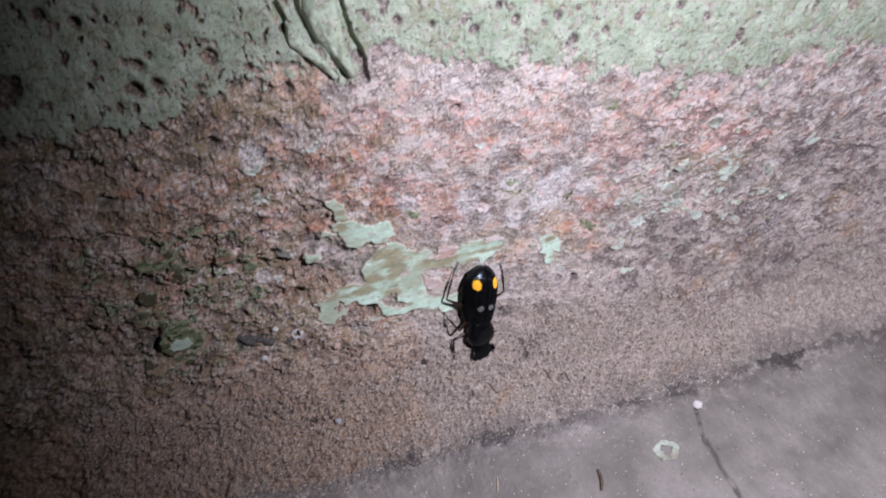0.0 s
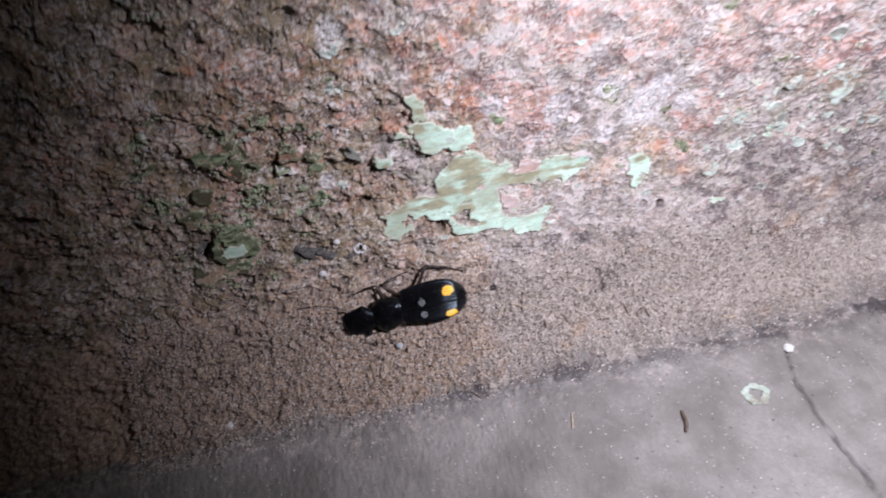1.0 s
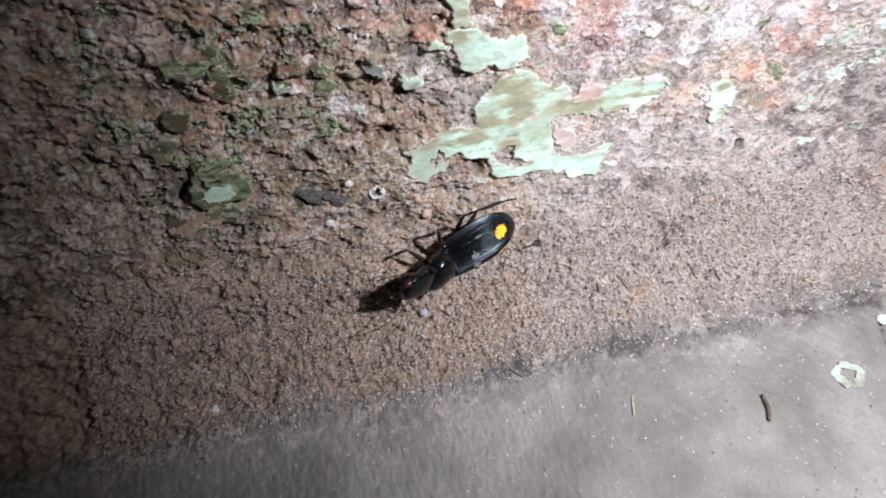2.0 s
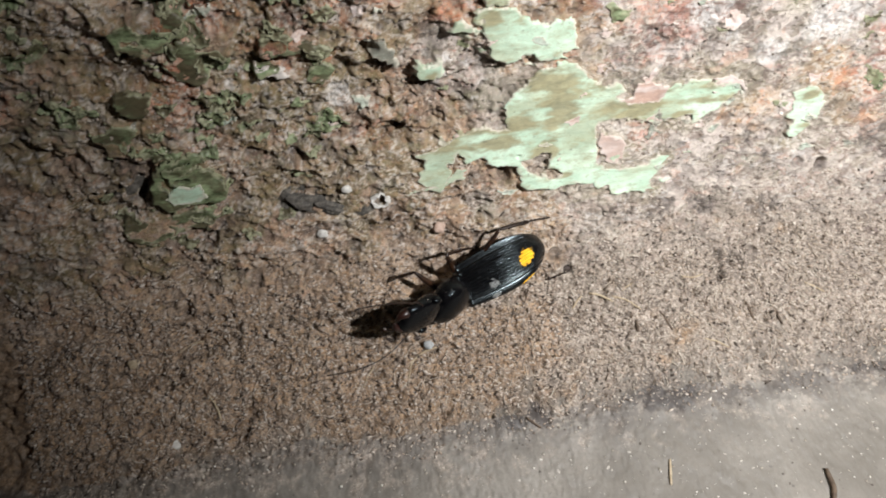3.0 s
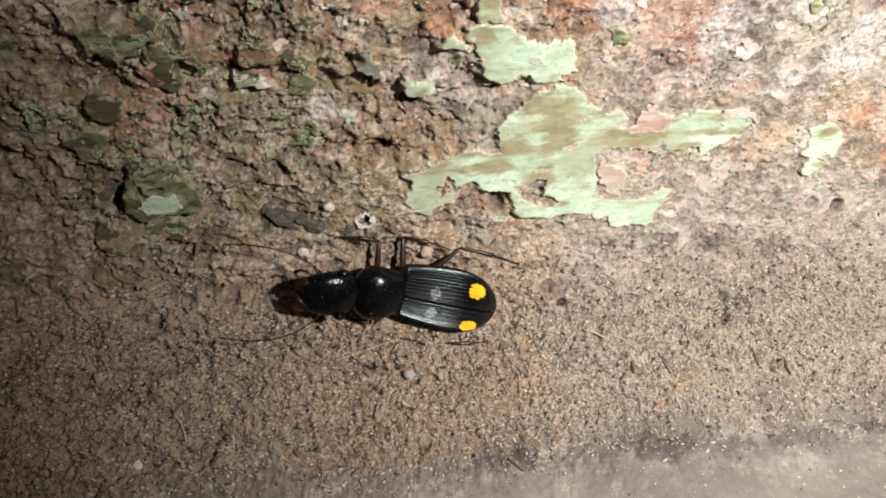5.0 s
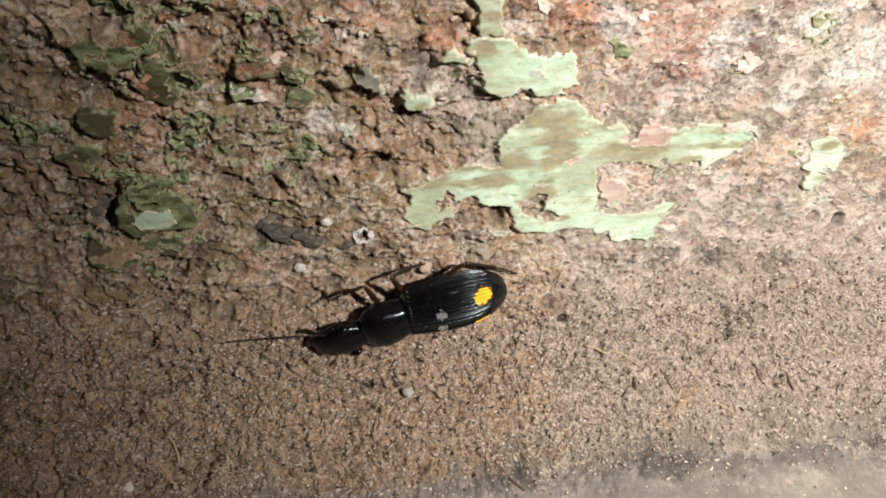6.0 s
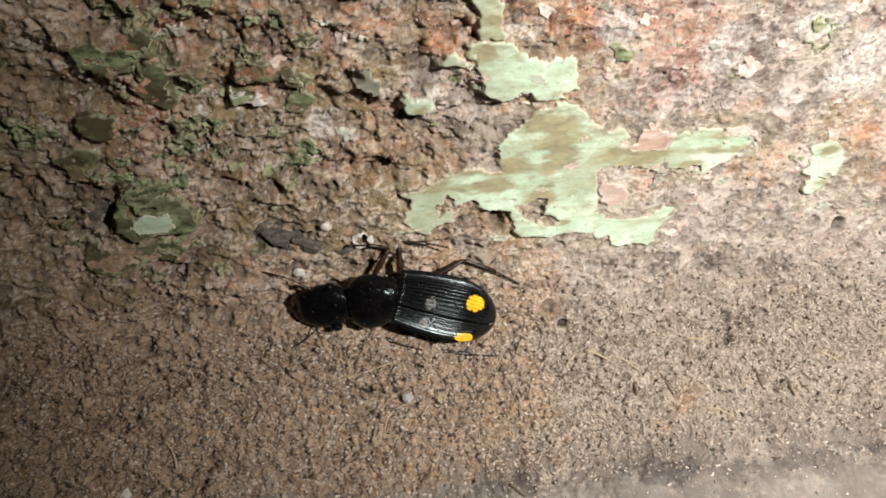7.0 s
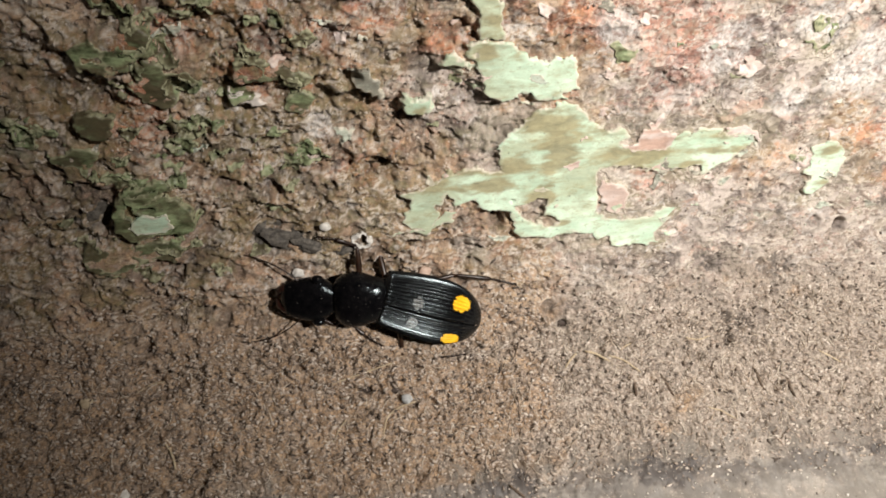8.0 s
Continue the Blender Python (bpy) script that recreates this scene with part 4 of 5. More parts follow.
DARK_HORN = horn_material("dark brown horn", (0.008, 0.004, 0.003), (0.022, 0.010, 0.005))
RED_HORN = horn_material("red-brown horn", (0.010, 0.004, 0.003), (0.026, 0.008, 0.005))

beetle = new("beetle")
tagged(beetle, "black ridged ground beetle with two yellow spots", "beetle")


def wing_case(side):
    ns, nt = 110, 150
    rows = []
    for i in range(ns):
        s = (i / (ns - 1)) ** 0.9
        s = min(s, 0.9995)
        x = 0.5 - 9.4 * s
        w = 2.45 + 0.72 * math.sin(math.pi / 2 * min(s / 0.55, 1)) if s < 0.55 else 3.17 * (1 - ((s - 0.55) / 0.45) ** 2.3) ** 0.5
        w *= 0.89 * step(-0.03, 0.05, s) ** 0.5
        top = 1.60 + 0.25 * math.sin(math.pi / 2 * min(s / 0.4, 1)) if s < 0.4 else 1.85 * (1 - ((s - 0.4) / 0.6) ** 2.4) ** 0.6 - 0.15 * step(0.6, 1.0, s)
        top -= 0.5 * step(0.06, 0.0, s)
        fade = step(0.02, 0.08, s) * step(0.88, 0.72, s)
        row = []
        for j in range(nt):
            t = j / (nt - 1)
            th = radians(1 + 101 * t)
            groove = 0.5 - 0.5 * math.cos(2 * math.pi * (12.5 * t + 0.02))
            r = 1 - 0.085 * fade * (1 - groove**1.4) * step(1.0, 0.93, t)
            y = w * r * math.sin(th) ** 0.92
            z = -0.55 + (top + 0.55) * r * math.copysign(abs(math.cos(th)) ** 0.8, math.cos(th))
            row.append((x / 1000, side * (y + 0.012) / 1000, z / 1000))
        rows.append(row)
    bm = lathe(rows, close=False)
    return part("wing_case", bm, WING, beetle, "ridged black wing case with a yellow spot")


wing_case(1)
wing_case(-1)
part("abdomen", body_rings([(0.4, 2.0, 1.2, -1.1), (-1.5, 2.4, 1.3, -1.3), (-4, 2.6, 1.4, -1.35), (-6.5, 2.2, 1.0, -1.1), (-8.0, 1.1, 0.2, -0.7), (-8.6, 0.3, -0.2, -0.5)]), SHELL, beetle)
thorax = part("pronotum", body_rings([(-0.35, 1.1, 1.0, -0.7), (-0.2, 1.65, 1.25, -1.0), (0.35, 1.82, 1.50, -1.15), (1.0, 1.98, 1.64, -1.2), (1.7, 2.26, 1.74, -1.2), (2.6, 2.42, 1.72, -1.1), (3.4, 2.20, 1.50, -0.9), (4.0, 1.75, 1.2, -0.6), (4.25, 1.25, 0.95, -0.4)]), SHELL, beetle, "rounded black pronotum")
head = part("head", body_rings([(3.8, 1.15, 0.85, -0.6), (4.4, 1.30, 0.95, -0.7), (4.9, 1.70, 1.05, -0.75), (5.5, 1.95, 1.12, -0.75), (6.4, 1.90, 1.05, -0.7), (7.3, 1.72, 0.85, -0.6), (8.1, 1.50, 0.55, -0.5), (8.6, 1.05, 0.25, -0.4)]), SHELL, thorax, "broad black head with dark jaws")


def ball(x, y, z, rx, ry, rz):
    bm = bmesh.new()
    bmesh.ops.create_uvsphere(bm, u_segments=16, v_segments=10, radius=1, matrix=Matrix.LocRotScale((x / 1000, y / 1000, z / 1000), None, (rx / 1000, ry / 1000, rz / 1000)))
    for f in bm.faces:
        f.smooth = True
    return bm


def mm_tube(points, radii, sides=8):
    return tube([[c / 1000 for c in p] for p in points], [r / 1000 for r in radii], sides)


for side in (1, -1):
    part("eye", ball(5.5, 1.86 * side, 0.6, 0.55, 0.36, 0.46), SHELL, thorax)
    part("mandible", mm_tube([(7.6, 0.7 * side, 0.0), (8.4, 0.9 * side, -0.1), (8.85, 0.62 * side, -0.2), (9.1, 0.08 * side, -0.25)], [0.50, 0.44, 0.30, 0.06]), RED_HORN, thorax, "red-brown jaw")
    part("palp", mm_tube([(7.3, 1.1 * side, -0.3), (8.2, 1.7 * side, -0.5), (8.7, 1.75 * side, -0.8), (9.1, 1.5 * side, -1.0)], [0.12, 0.13, 0.12, 0.20]), AMBER, thorax, "amber feeler of the mouth")
    # a feeler of eleven joints
    pts = [(6.9 + 0.78 * k * math.cos(radians(48 - 2.5 * k)), side * (1.5 + 0.78 * k * math.sin(radians(48 - 2.5 * k)) * (1 - 0.02 * k)), 0.4 + 0.55 * math.sin(k / 3.2) - 0.10 * k) for k in range(12)]
    joints, girth = [], []
    for a, b in zip(pts, pts[1:]):
        for q, r in ((0.06, 0.045), (0.5, 0.070), (0.94, 0.055)):
            joints.append([x + (y - x) * q for x, y in zip(a, b)])
            girth.append(r)
    part("antenna", mm_tube(joints, girth, 7), DARK_HORN, thorax, "thin dark jointed antenna")

# legs: hip, upper length, lower length, where the foot likes to stand
LEGS = {
    "front": ((2.4, 1.1, -0.9), 2.7, 3.4, (6.4, 3.9)),
    "middle": ((0.1, 1.3, -1.1), 3.3, 4.2, (-1.6, 5.9)),
    "hind": ((-1.7, 1.2, -1.1), 4.4, 5.6, (-9.6, 4.4)),
}
legs = []
for pair, (hip, upper, lower, stand) in LEGS.items():
    for side in (1, -1):
        k = upper / 4.0
        femur = part("leg", mm_tube([(-0.2, 0, 0), (0.5 * k, 0, 0), (1.6 * k, 0, 0), (2.9 * k, 0, 0), (3.8 * k, 0, 0), (4.05 * k, 0, 0)], [0.18, 0.25, 0.29, 0.22, 0.16, 0.09], 10), AMBER, beetle, "amber thigh and dark spiny shin")
        m = lower
        shin = part("shin", mm_tube([(0, 0, 0), (0.06 * m, 0, 0), (0.32 * m, 0, 0.02), (0.54 * m, 0, 0), (0.57 * m, 0, 0)], [0.10, 0.14, 0.16, 0.21, 0.12], 8), DARK_HORN, femur, "dark brown shin")
        toes, girth = [], []
        for q in range(5):
            a = 0.56 + 0.088 * q
            toes += [((a + d) * m, 0.05 * math.sin(q), -0.05 * q) for d in (0.004, 0.04, 0.082)]
            girth += [0.05, 0.09, 0.10]
        toes += [(m, 0.1, -0.3), (m + 0.15, 0.16, -0.42)]
        girth += [0.06, 0.02]
        part("foot", mm_tube(toes, girth, 6), DARK_HORN, femur)
        bristles = bmesh.new()
        for q in range(10):
            x, a = (0.1 + 0.045 * q) * m, q * 2.4
            tip = Vector((x + 0.3, 0.42 * math.cos(a), 0.42 * math.sin(a)))
            base = Vector((x, 0.12 * math.cos(a), 0.12 * math.sin(a)))
            w = Vector((0.03, 0, 0))
            ring = [bristles.verts.new((base + o) / 1000) for o in (w, -w, Vector((0, -0.03 * math.sin(a), 0.03 * math.cos(a))))]
            end = bristles.verts.new(tip / 1000)
            for i in range(3):
                bristles.faces.new((ring[i], ring[(i + 1) % 3], end))
        part("bristle", bristles, DARK_HORN, femur)
        legs.append((femur, (shin, [o for o in femur.children if o is not shin]), Vector(hip) * Vector((1, side, 1)), upper, lower, Vector((stand[0] * (0.95 if side > 0 else 1), stand[1] * (0.80 if side > 0 else -1), 0))))


# ---- small loose things on the wall's foot and the floor ----
def stone_material(name, a, b):
    n = Nodes(name)
    c = n.mix(n.ramp(n.noise(0.4, 5, 0.7), 0.36, 0.64), a, b)
    return n.finish(c, 0.75, n.bump(n.noise(0.15, 3, 0.6), 0.04, 0.8))


def sand_material(name, colors):
    n = Nodes(name)
    pick = n.tree.nodes.new("ShaderNodeNewGeometry").outputs["Random Per Island"]
    c = colors[0]
    for k, color in enumerate(colors[1:], 1):
        c = n.mix(n.ramp(pick, k / len(colors) - 0.01, k / len(colors) + 0.01), c, color)
    return n.finish(c, 0.7, n.bump(n.noise(0.1, 2), 0.02, 0.6))


WHITE_STONE = stone_material("white stone", (0.50, 0.48, 0.44), (0.72, 0.70, 0.66))
BEAD = stone_material("salmon grain", (0.38, 0.265, 0.205), (0.50, 0.38, 0.31))
DARK_CRUMB = stone_material("dark crumb", (0.03, 0.022, 0.018), (0.07, 0.05, 0.04))
STRAW = stone_material("straw", (0.36, 0.28, 0.18), (0.52, 0.43, 0.30))
DARK_STRAW = stone_material("dark straw", (0.055, 0.035, 0.022), (0.13, 0.09, 0.06))
SAND = sand_material("sand", [(0.20, 0.155, 0.120), (0.34, 0.280, 0.230), (0.42, 0.350, 0.290), (0.07, 0.052, 0.040), (0.38, 0.305, 0.245), (0.27, 0.212, 0.170), (0.58, 0.510, 0.445), (0.48, 0.415, 0.355)])
PALE_SPECKS = sand_material("pale specks", [(0.60, 0.56, 0.50), (0.72, 0.69, 0.64), (0.45, 0.40, 0.34), (0.40, 0.36, 0.30), (0.12, 0.10, 0.085)])
FELT = sand_material("plaster hair", [(0.42, 0.34, 0.26), (0.55, 0.46, 0.37), (0.30, 0.23, 0.17), (0.62, 0.55, 0.46), (0.16, 0.115, 0.08)])


def height_at(u, v):
    return float(ground_height(np.array([float(u)]), np.array([float(v)]))[0][0])


def pebble(rng, r, flat=0.7, jag=0.35):
    """A rough little stone of radius r mm, as a bmesh."""
    bm = bmesh.new()
    bmesh.ops.create_icosphere(bm, subdivisions=3, radius=1)
    seed = Vector((rng.uniform(-9, 9), rng.uniform(-9, 9), rng.uniform(-9, 9)))
    for vert in bm.verts:
        k = 1 + jag * noise.noise(vert.co * 1.1 + seed) + 0.4 * jag * noise.noise(vert.co * 3 + seed)
        vert.co = Vector((vert.co.x * (1 + jag - 0.35), vert.co.y * 0.85, vert.co.z * flat)) * k * r / 1000
    for f in bm.faces:
        f.smooth = jag < 0.5
    return bm


def loose(name, bm, material, u, v, lift, label, category, turn=0.0, group=""):
    ob = part(name, bm, material)
    ob.matrix_world = frame_on(u, v, height_at(u, v) + lift, turn)
    return tagged(ob, label, category, group)


rng = random.Random(12)
loose("pebble", pebble(rng, 0.45), WHITE_STONE, -25.8, 4.4, 0.2, "small white pebble stuck on the plaster", "pebble")
loose("stone_chip", pebble(rng, 0.75, 0.5), WHITE_STONE, 34.3, -22.6, 0.2, "white stone chip at the floor joint", "stone")
loose("grain", pebble(rng, 0.62, 0.85), BEAD, -17.7, -0.9, 0.4, "salmon quartz grain on the plaster", "grain")
loose("crumb", pebble(rng, 0.5, 0.8), DARK_CRUMB, -23.5, -10.6, 0.1, "dark crumb of dirt in the sand", "crumb", group="dark crumbs")
loose("crumb", pebble(rng, 0.42, 0.8), DARK_CRUMB, -21.0, -10.9, 0.1, "dark crumb of dirt in the sand", "crumb", group="dark crumbs")
loose("stone_chip", pebble(rng, 0.5, 0.45), WHITE_STONE, -44.1, -16.4, 0.12, "white stone chip in the sand", "stone")
loose("crumb", pebble(rng, 0.62, 0.6), DARK_CRUMB, -5.3, -6.7, 0.1, "dark crumb of dirt in the sand", "crumb", group="dark crumbs")
loose("stone_chip", pebble(rng, 0.45, 0.5), stone_material("blue-grey stone", (0.30, 0.31, 0.31), (0.44, 0.45, 0.45)), -20.1, -11.7, 0.12, "blue-grey stone chip in the sand", "stone")
loose("stone_chip", pebble(rng, 0.62, 0.4), STRAW, -46.6, -9.2, 0.12, "cream stone chip in the sand", "stone")
loose("stone_chip", pebble(rng, 0.5, 0.4), WHITE_STONE, -28.4, 0.2, 0.1, "white stone chip on the plaster", "stone")


SLATE = stone_material("dark slate", (0.030, 0.027, 0.024), (0.15, 0.135, 0.115))
for u, v, r, turn in ((-30.6, 3.7, 0.85, 10), (-29.3, 4.2, 0.7, 40), (-29.0, 3.2, 0.9, -15), (-27.9, 3.8, 0.6, 20), (-27.5, 2.9, 0.7, -30), (-31.2, 2.7, 0.6, 60), (-43.0, 6.6, 0.8, 30), (-24.3, 2.1, 0.6, 15)):
    loose("slate_lump", pebble(rng, r, 0.35, 0.8), SLATE, u, v, -0.02, "dark slate lump bedded in the plaster", "stone", turn, "dark slate lumps")


def ring_chip(outer, inner, thick, seed, gap=0.0):
    """A torn ring of paint: outer and inner radius in mm."""
    bm = bmesh.new()
    n = 56
    loops = []
    r = random.Random(seed)
    wob = [r.uniform(0, 6) for _ in range(6)]
    for radius, z in ((outer, 0.0), (outer, thick), (inner, thick), (inner, 0.0)):
        ring = []
        for k in range(n):
            t = 2 * math.pi * k / n
            w = 1 + 0.10 * math.sin(2 * t + wob[0]) + 0.07 * math.sin(5 * t + wob[1]) + 0.05 * math.sin(11 * t + wob[2])
            if radius == inner:
                w = 1 + 0.20 * math.sin(3 * t + wob[3]) + 0.12 * math.sin(7 * t + wob[4])
            lift = 0.10 * math.sin(3 * t + wob[5]) if z else 0.0
            ring.append(bm.verts.new((radius * w * math.cos(t) / 1000, radius * w * math.sin(t) / 1000, (z + lift) / 1000)))
        loops.append(ring)
    for a, b in zip(loops, loops[1:] + loops[:1]):
        for k in range(n):
            bm.faces.new((a[k], a[(k + 1) % n], b[(k + 1) % n], b[k]))
    bmesh.ops.recalc_face_normals(bm, faces=bm.faces)
    return bm


PALE_RING = flake_material("pale ring paint", (0.38, 0.43, 0.35), (0.50, 0.55, 0.46), (0.24, 0.22, 0.15))
loose("paint_chip", ring_chip(1.75, 0.85, 0.22, 4), PALE_RING, 25.9, -26.2, 0.0, "pale green ring of paint on the floor", "paint chip")
loose("shell_ring", ring_chip(0.80, 0.50, 0.25, 9), WHITE_STONE, -22.9, 2.75, 0.45, "small white shell ring on the plaster", "shell", turn=20)


def straw(points, r, material, label, name="straw", group="straw bits"):
    """A bent straw through (u, v) places, lying on the ground."""
    n = 4 * (len(points) - 1) + 1
    at = np.linspace(0, len(points) - 1, n)
    u = np.interp(at, range(len(points)), [p[0] for p in points])
    v = np.interp(at, range(len(points)), [p[1] for p in points])
    soft = np.convolve(np.r_[u[0], u, u[-1]], [0.25, 0.5, 0.25], "valid"), np.convolve(np.r_[v[0], v, v[-1]], [0.25, 0.5, 0.25], "valid")
    h, _ = ground_height(soft[0], soft[1])
    h = np.maximum(h, h.mean()) + r * 0.8
    P = place(soft[0], soft[1], h)
    radii = [r / 1000 * (0.45 + 0.55 * math.sin(math.pi * (0.12 + 0.76 * k / (n - 1)))) for k in range(n)]
    ob = part(name, tube(P, radii, 7), material)
    return tagged(ob, label, "straw", group)


for points, r, dark in (
    ([(-5.4, -10.6), (-4.8, -9.9), (-4.2, -9.4)], 0.10, 0), ([(-3.6, -9.2), (-2.4, -9.6), (-1.0, -10.5)], 0.11, 0), ([(-1.2, -9.9), (0.2, -10.4), (1.9, -11.8)], 0.08, 0),
    ([(-0.1, -9.6), (0.6, -9.2), (1.3, -9.0)], 0.07, 0), ([(3.6, -12.0), (4.1, -13.0), (4.6, -14.0)], 0.13, 1), ([(0.9, -12.5), (0.95, -13.2), (0.9, -13.7)], 0.15, 1),
    ([(13.4, -12.5), (13.6, -13.4), (13.9, -14.5)], 0.14, 1), ([(16.3, -13.6), (16.5, -14.4), (16.8, -15.2)], 0.12, 1), ([(20.1, -11.5), (21.2, -12.1), (22.3, -12.8)], 0.09, 0),
    ([(-22.4, -14.4), (-22.0, -13.0), (-20.8, -12.3), (-19.2, -12.0)], 0.10, 0), ([(-26.8, -14.6), (-26.2, -13.6), (-25.4, -12.8)], 0.07, 0), ([(-26.6, -9.8), (-24.0, -9.2), (-20.8, -8.4)], 0.08, 0),
    ([(-40.6, -13.0), (-40.1, -13.9), (-39.9, -15.2)], 0.12, 0), ([(-43.0, -9.0), (-41.6, -8.4), (-40.4, -8.3)], 0.07, 0), ([(7.6, -15.2), (9.0, -15.6), (10.2, -16.4)], 0.08, 0), ([(-10.1, -12.5), (-10.2, -13.4), (-10.2, -14.4)], 0.09, 1), ([(-12.0, -19.0), (-11.4, -19.5), (-10.7, -20.0)], 0.12, 1),
    ([(14.9, -25.9), (14.7, -27.0), (13.9, -27.9)], 0.26, 1), ([(0.5, -23.6), (0.1, -24.4), (-0.3, -25.2)], 0.14, 0), ([(27.4, -17.0), (28.4, -17.6), (29.6, -17.5)], 0.14, 0),
    ([(-9.5, -7.6), (-9.9, -8.6), (-10.6, -9.6)], 0.06, 1), ([(6.4, -9.0), (7.8, -9.4), (9.0, -9.1)], 0.08, 0), ([(-14.6, -10.4), (-13.8, -11.6), (-13.7, -12.6)], 0.06, 1),
):
    straw(points, r, DARK_STRAW if dark else STRAW, "dark bent straw bit on the sand" if dark else "pale bent straw bit on the sand")


# ---- sand, hair and specks: too many to count ----
def scatter(name, count, u_span, v_span, size, material, label, seed, keep=None, flat=0.5, lying=False, sink=0.1):
    """Many tiny stones in one mesh."""
    r = np.random.RandomState(seed)
    u, v = r.uniform(*u_span, count), r.uniform(*v_span, count)
    if keep is not None:
        ok = keep(u, v) > r.rand(count)
        u, v = u[ok], v[ok]
    h, _ = ground_height(u, v)
    s = size[0] + (size[1] - size[0]) * r.rand(len(u)) ** 3
    C = place(u, v, h + s * sink)
    N = place(u, v, h + 1) - place(u, v, h)
    N /= np.linalg.norm(N, axis=1, keepdims=True)
    ico = bmesh.new()
    bmesh.ops.create_cone(ico, segments=4, radius1=0.9, radius2=0.5, depth=1.3, cap_ends=True)
    bmesh.ops.triangulate(ico, faces=ico.faces)
    dirs = np.array([x.co[:] for x in ico.verts])
    tris = np.array([[x.index for x in f.verts] for f in ico.faces])
    ico.free()
    k = len(dirs)
    q = r.normal(size=(len(u), 3, 3))
    q, _ = np.linalg.qr(q)
    if lying:
        along = place(u + 0.2, v, h) - place(u - 0.2, v, h)
        along += 0.5 * np.linalg.norm(along, axis=1, keepdims=True) * r.normal(size=along.shape)
        lean = N + 0.22 * r.normal(size=N.shape)
        lean /= np.linalg.norm(lean, axis=1, keepdims=True)
        side = np.cross(lean, along)
        side /= np.linalg.norm(side, axis=1, keepdims=True)
        q = np.stack([np.cross(side, lean), side, lean], -1)
    shape = dirs[None] * (0.55 + 0.9 * r.rand(len(u), k, 1)) * np.array([1.0, 0.8 if not lying else 0.42, flat])
    P = C[:, None] + np.einsum("nkj,nij->nki", shape, q) * (s / 1000)[:, None, None]
    me = bpy.data.meshes.new(name)
    F = (tris[None] + (np.arange(len(u)) * k)[:, None, None]).reshape(-1, 3)
    me.vertices.add(P.size // 3)
    me.vertices.foreach_set("co", P.astype(np.float32).ravel())
    me.loops.add(F.size)
    me.loops.foreach_set("vertex_index", F.astype(np.int32).ravel())
    me.polygons.add(len(F))
    me.polygons.foreach_set("loop_start", np.arange(0, F.size, 3, dtype=np.int32))
    me.update()
    me.validate()
    return tagged(part(name, me, material), label, name.replace("_", " "), kind="stuff")


def bare(u, v):
    return (coat_depth(u, v) < -0.3) * (floor_edge(u) < v) * (covered_depth(u, v) < -0.1)


def gritty(u, v):
    """Where grit clings: thinning out over the edge of the floor."""
    open_pits = np.ones(u.shape)
    for cu, cv, r, _, _ in PITS:
        open_pits *= np.hypot(u - cu, v - cv) > 1.15 * r
    return (coat_depth(u, v) < -0.3) * (covered_depth(u, v) < -0.1) * step(-2.6, 1.8, v - floor_edge(u)) * open_pits


scatter("plaster_splinters", 48000, (-56, 45), (-22.5, 1), (0.07, 0.42), SAND, "flat tan splinters of plaster in the sand", 24, lambda u, v: gritty(u, v) * step(1, -6, v) * (1 - 0.5 * step(-14, 6, u)), 0.35, True)
scatter("sand", 34000, (-56, 45), (-22, -2), (0.05, 0.28), SAND, "coarse tan sand grains stuck to the plaster", 21, lambda u, v: gritty(u, v) * step(-2, -8, v) * (1 - 0.35 * step(-12, 8, u)))
scatter("plaster_crumbs", 26000, (-58, 60), (-8, 34), (0.04, 0.20), SAND, "tan plaster crumbs on the bare wall", 22, lambda u, v: bare(u, v) * (1 - 0.65 * step(-16, -4, u)))
scatter("floor_grit", 4200, (-45, 75), (-40, -17.5), (0.03, 0.20), PALE_SPECKS, "pale grit specks on the cement floor", 23, lambda u, v: 1.0 * (floor_edge(u) > v))


def hair(name, count, u_span, v_span, material, label, seed):
    """Short bent hairs of the plaster, in one mesh."""
    r = np.random.RandomState(seed)
    u, v = r.uniform(*u_span, count), r.uniform(*v_span, count)
    ok = v > floor_edge(u) + 0.8
    u, v, count = u[ok], v[ok], int(ok.sum())
    turn, bend, length = r.uniform(0, 6.28, count), r.normal(0, 1.1, count), r.uniform(0.4, 1.5, count)
    n = 5
    s = np.linspace(-0.5, 0.5, n)[None]
    a = turn[:, None] + bend[:, None] * s
    du = np.cumsum(np.cos(a), 1) * length[:, None] / n
    dv = np.cumsum(np.sin(a), 1) * length[:, None] / n
    U2, V2 = u[:, None] + du, v[:, None] + dv
    h, _ = ground_height(U2, V2)
    top = np.maximum(h, h.mean(1, keepdims=True)) + 0.04
    r0 = (0.018 + 0.03 * r.rand(count))[:, None] * np.array([0.5, 1, 1, 1, 0.4])[None]
    nx, ny = -np.sin(a), np.cos(a)
    rings = [place(U2 + nx * r0, V2 + ny * r0, top), place(U2, V2, top + r0 * 1.4), place(U2 - nx * r0, V2 - ny * r0, top)]
    P = np.stack(rings, 2).reshape(-1, 3)
    base = (np.arange(count) * n * 3)[:, None, None] + (np.arange(n - 1) * 3)[None, :, None]
    F = np.concatenate([np.stack([base + k, base + (k + 1) % 3, base + 3 + (k + 1) % 3, base + 3 + k], -1).reshape(-1, 4) for k in range(3)])
    return tagged(part(name, grid_mesh(name, P, F), material), label, "plaster hair", kind="stuff")


hair("plaster_hair", 5200, (-50, 55), (-21, -6), FELT, "short pale hairs bound in the plaster", 31)


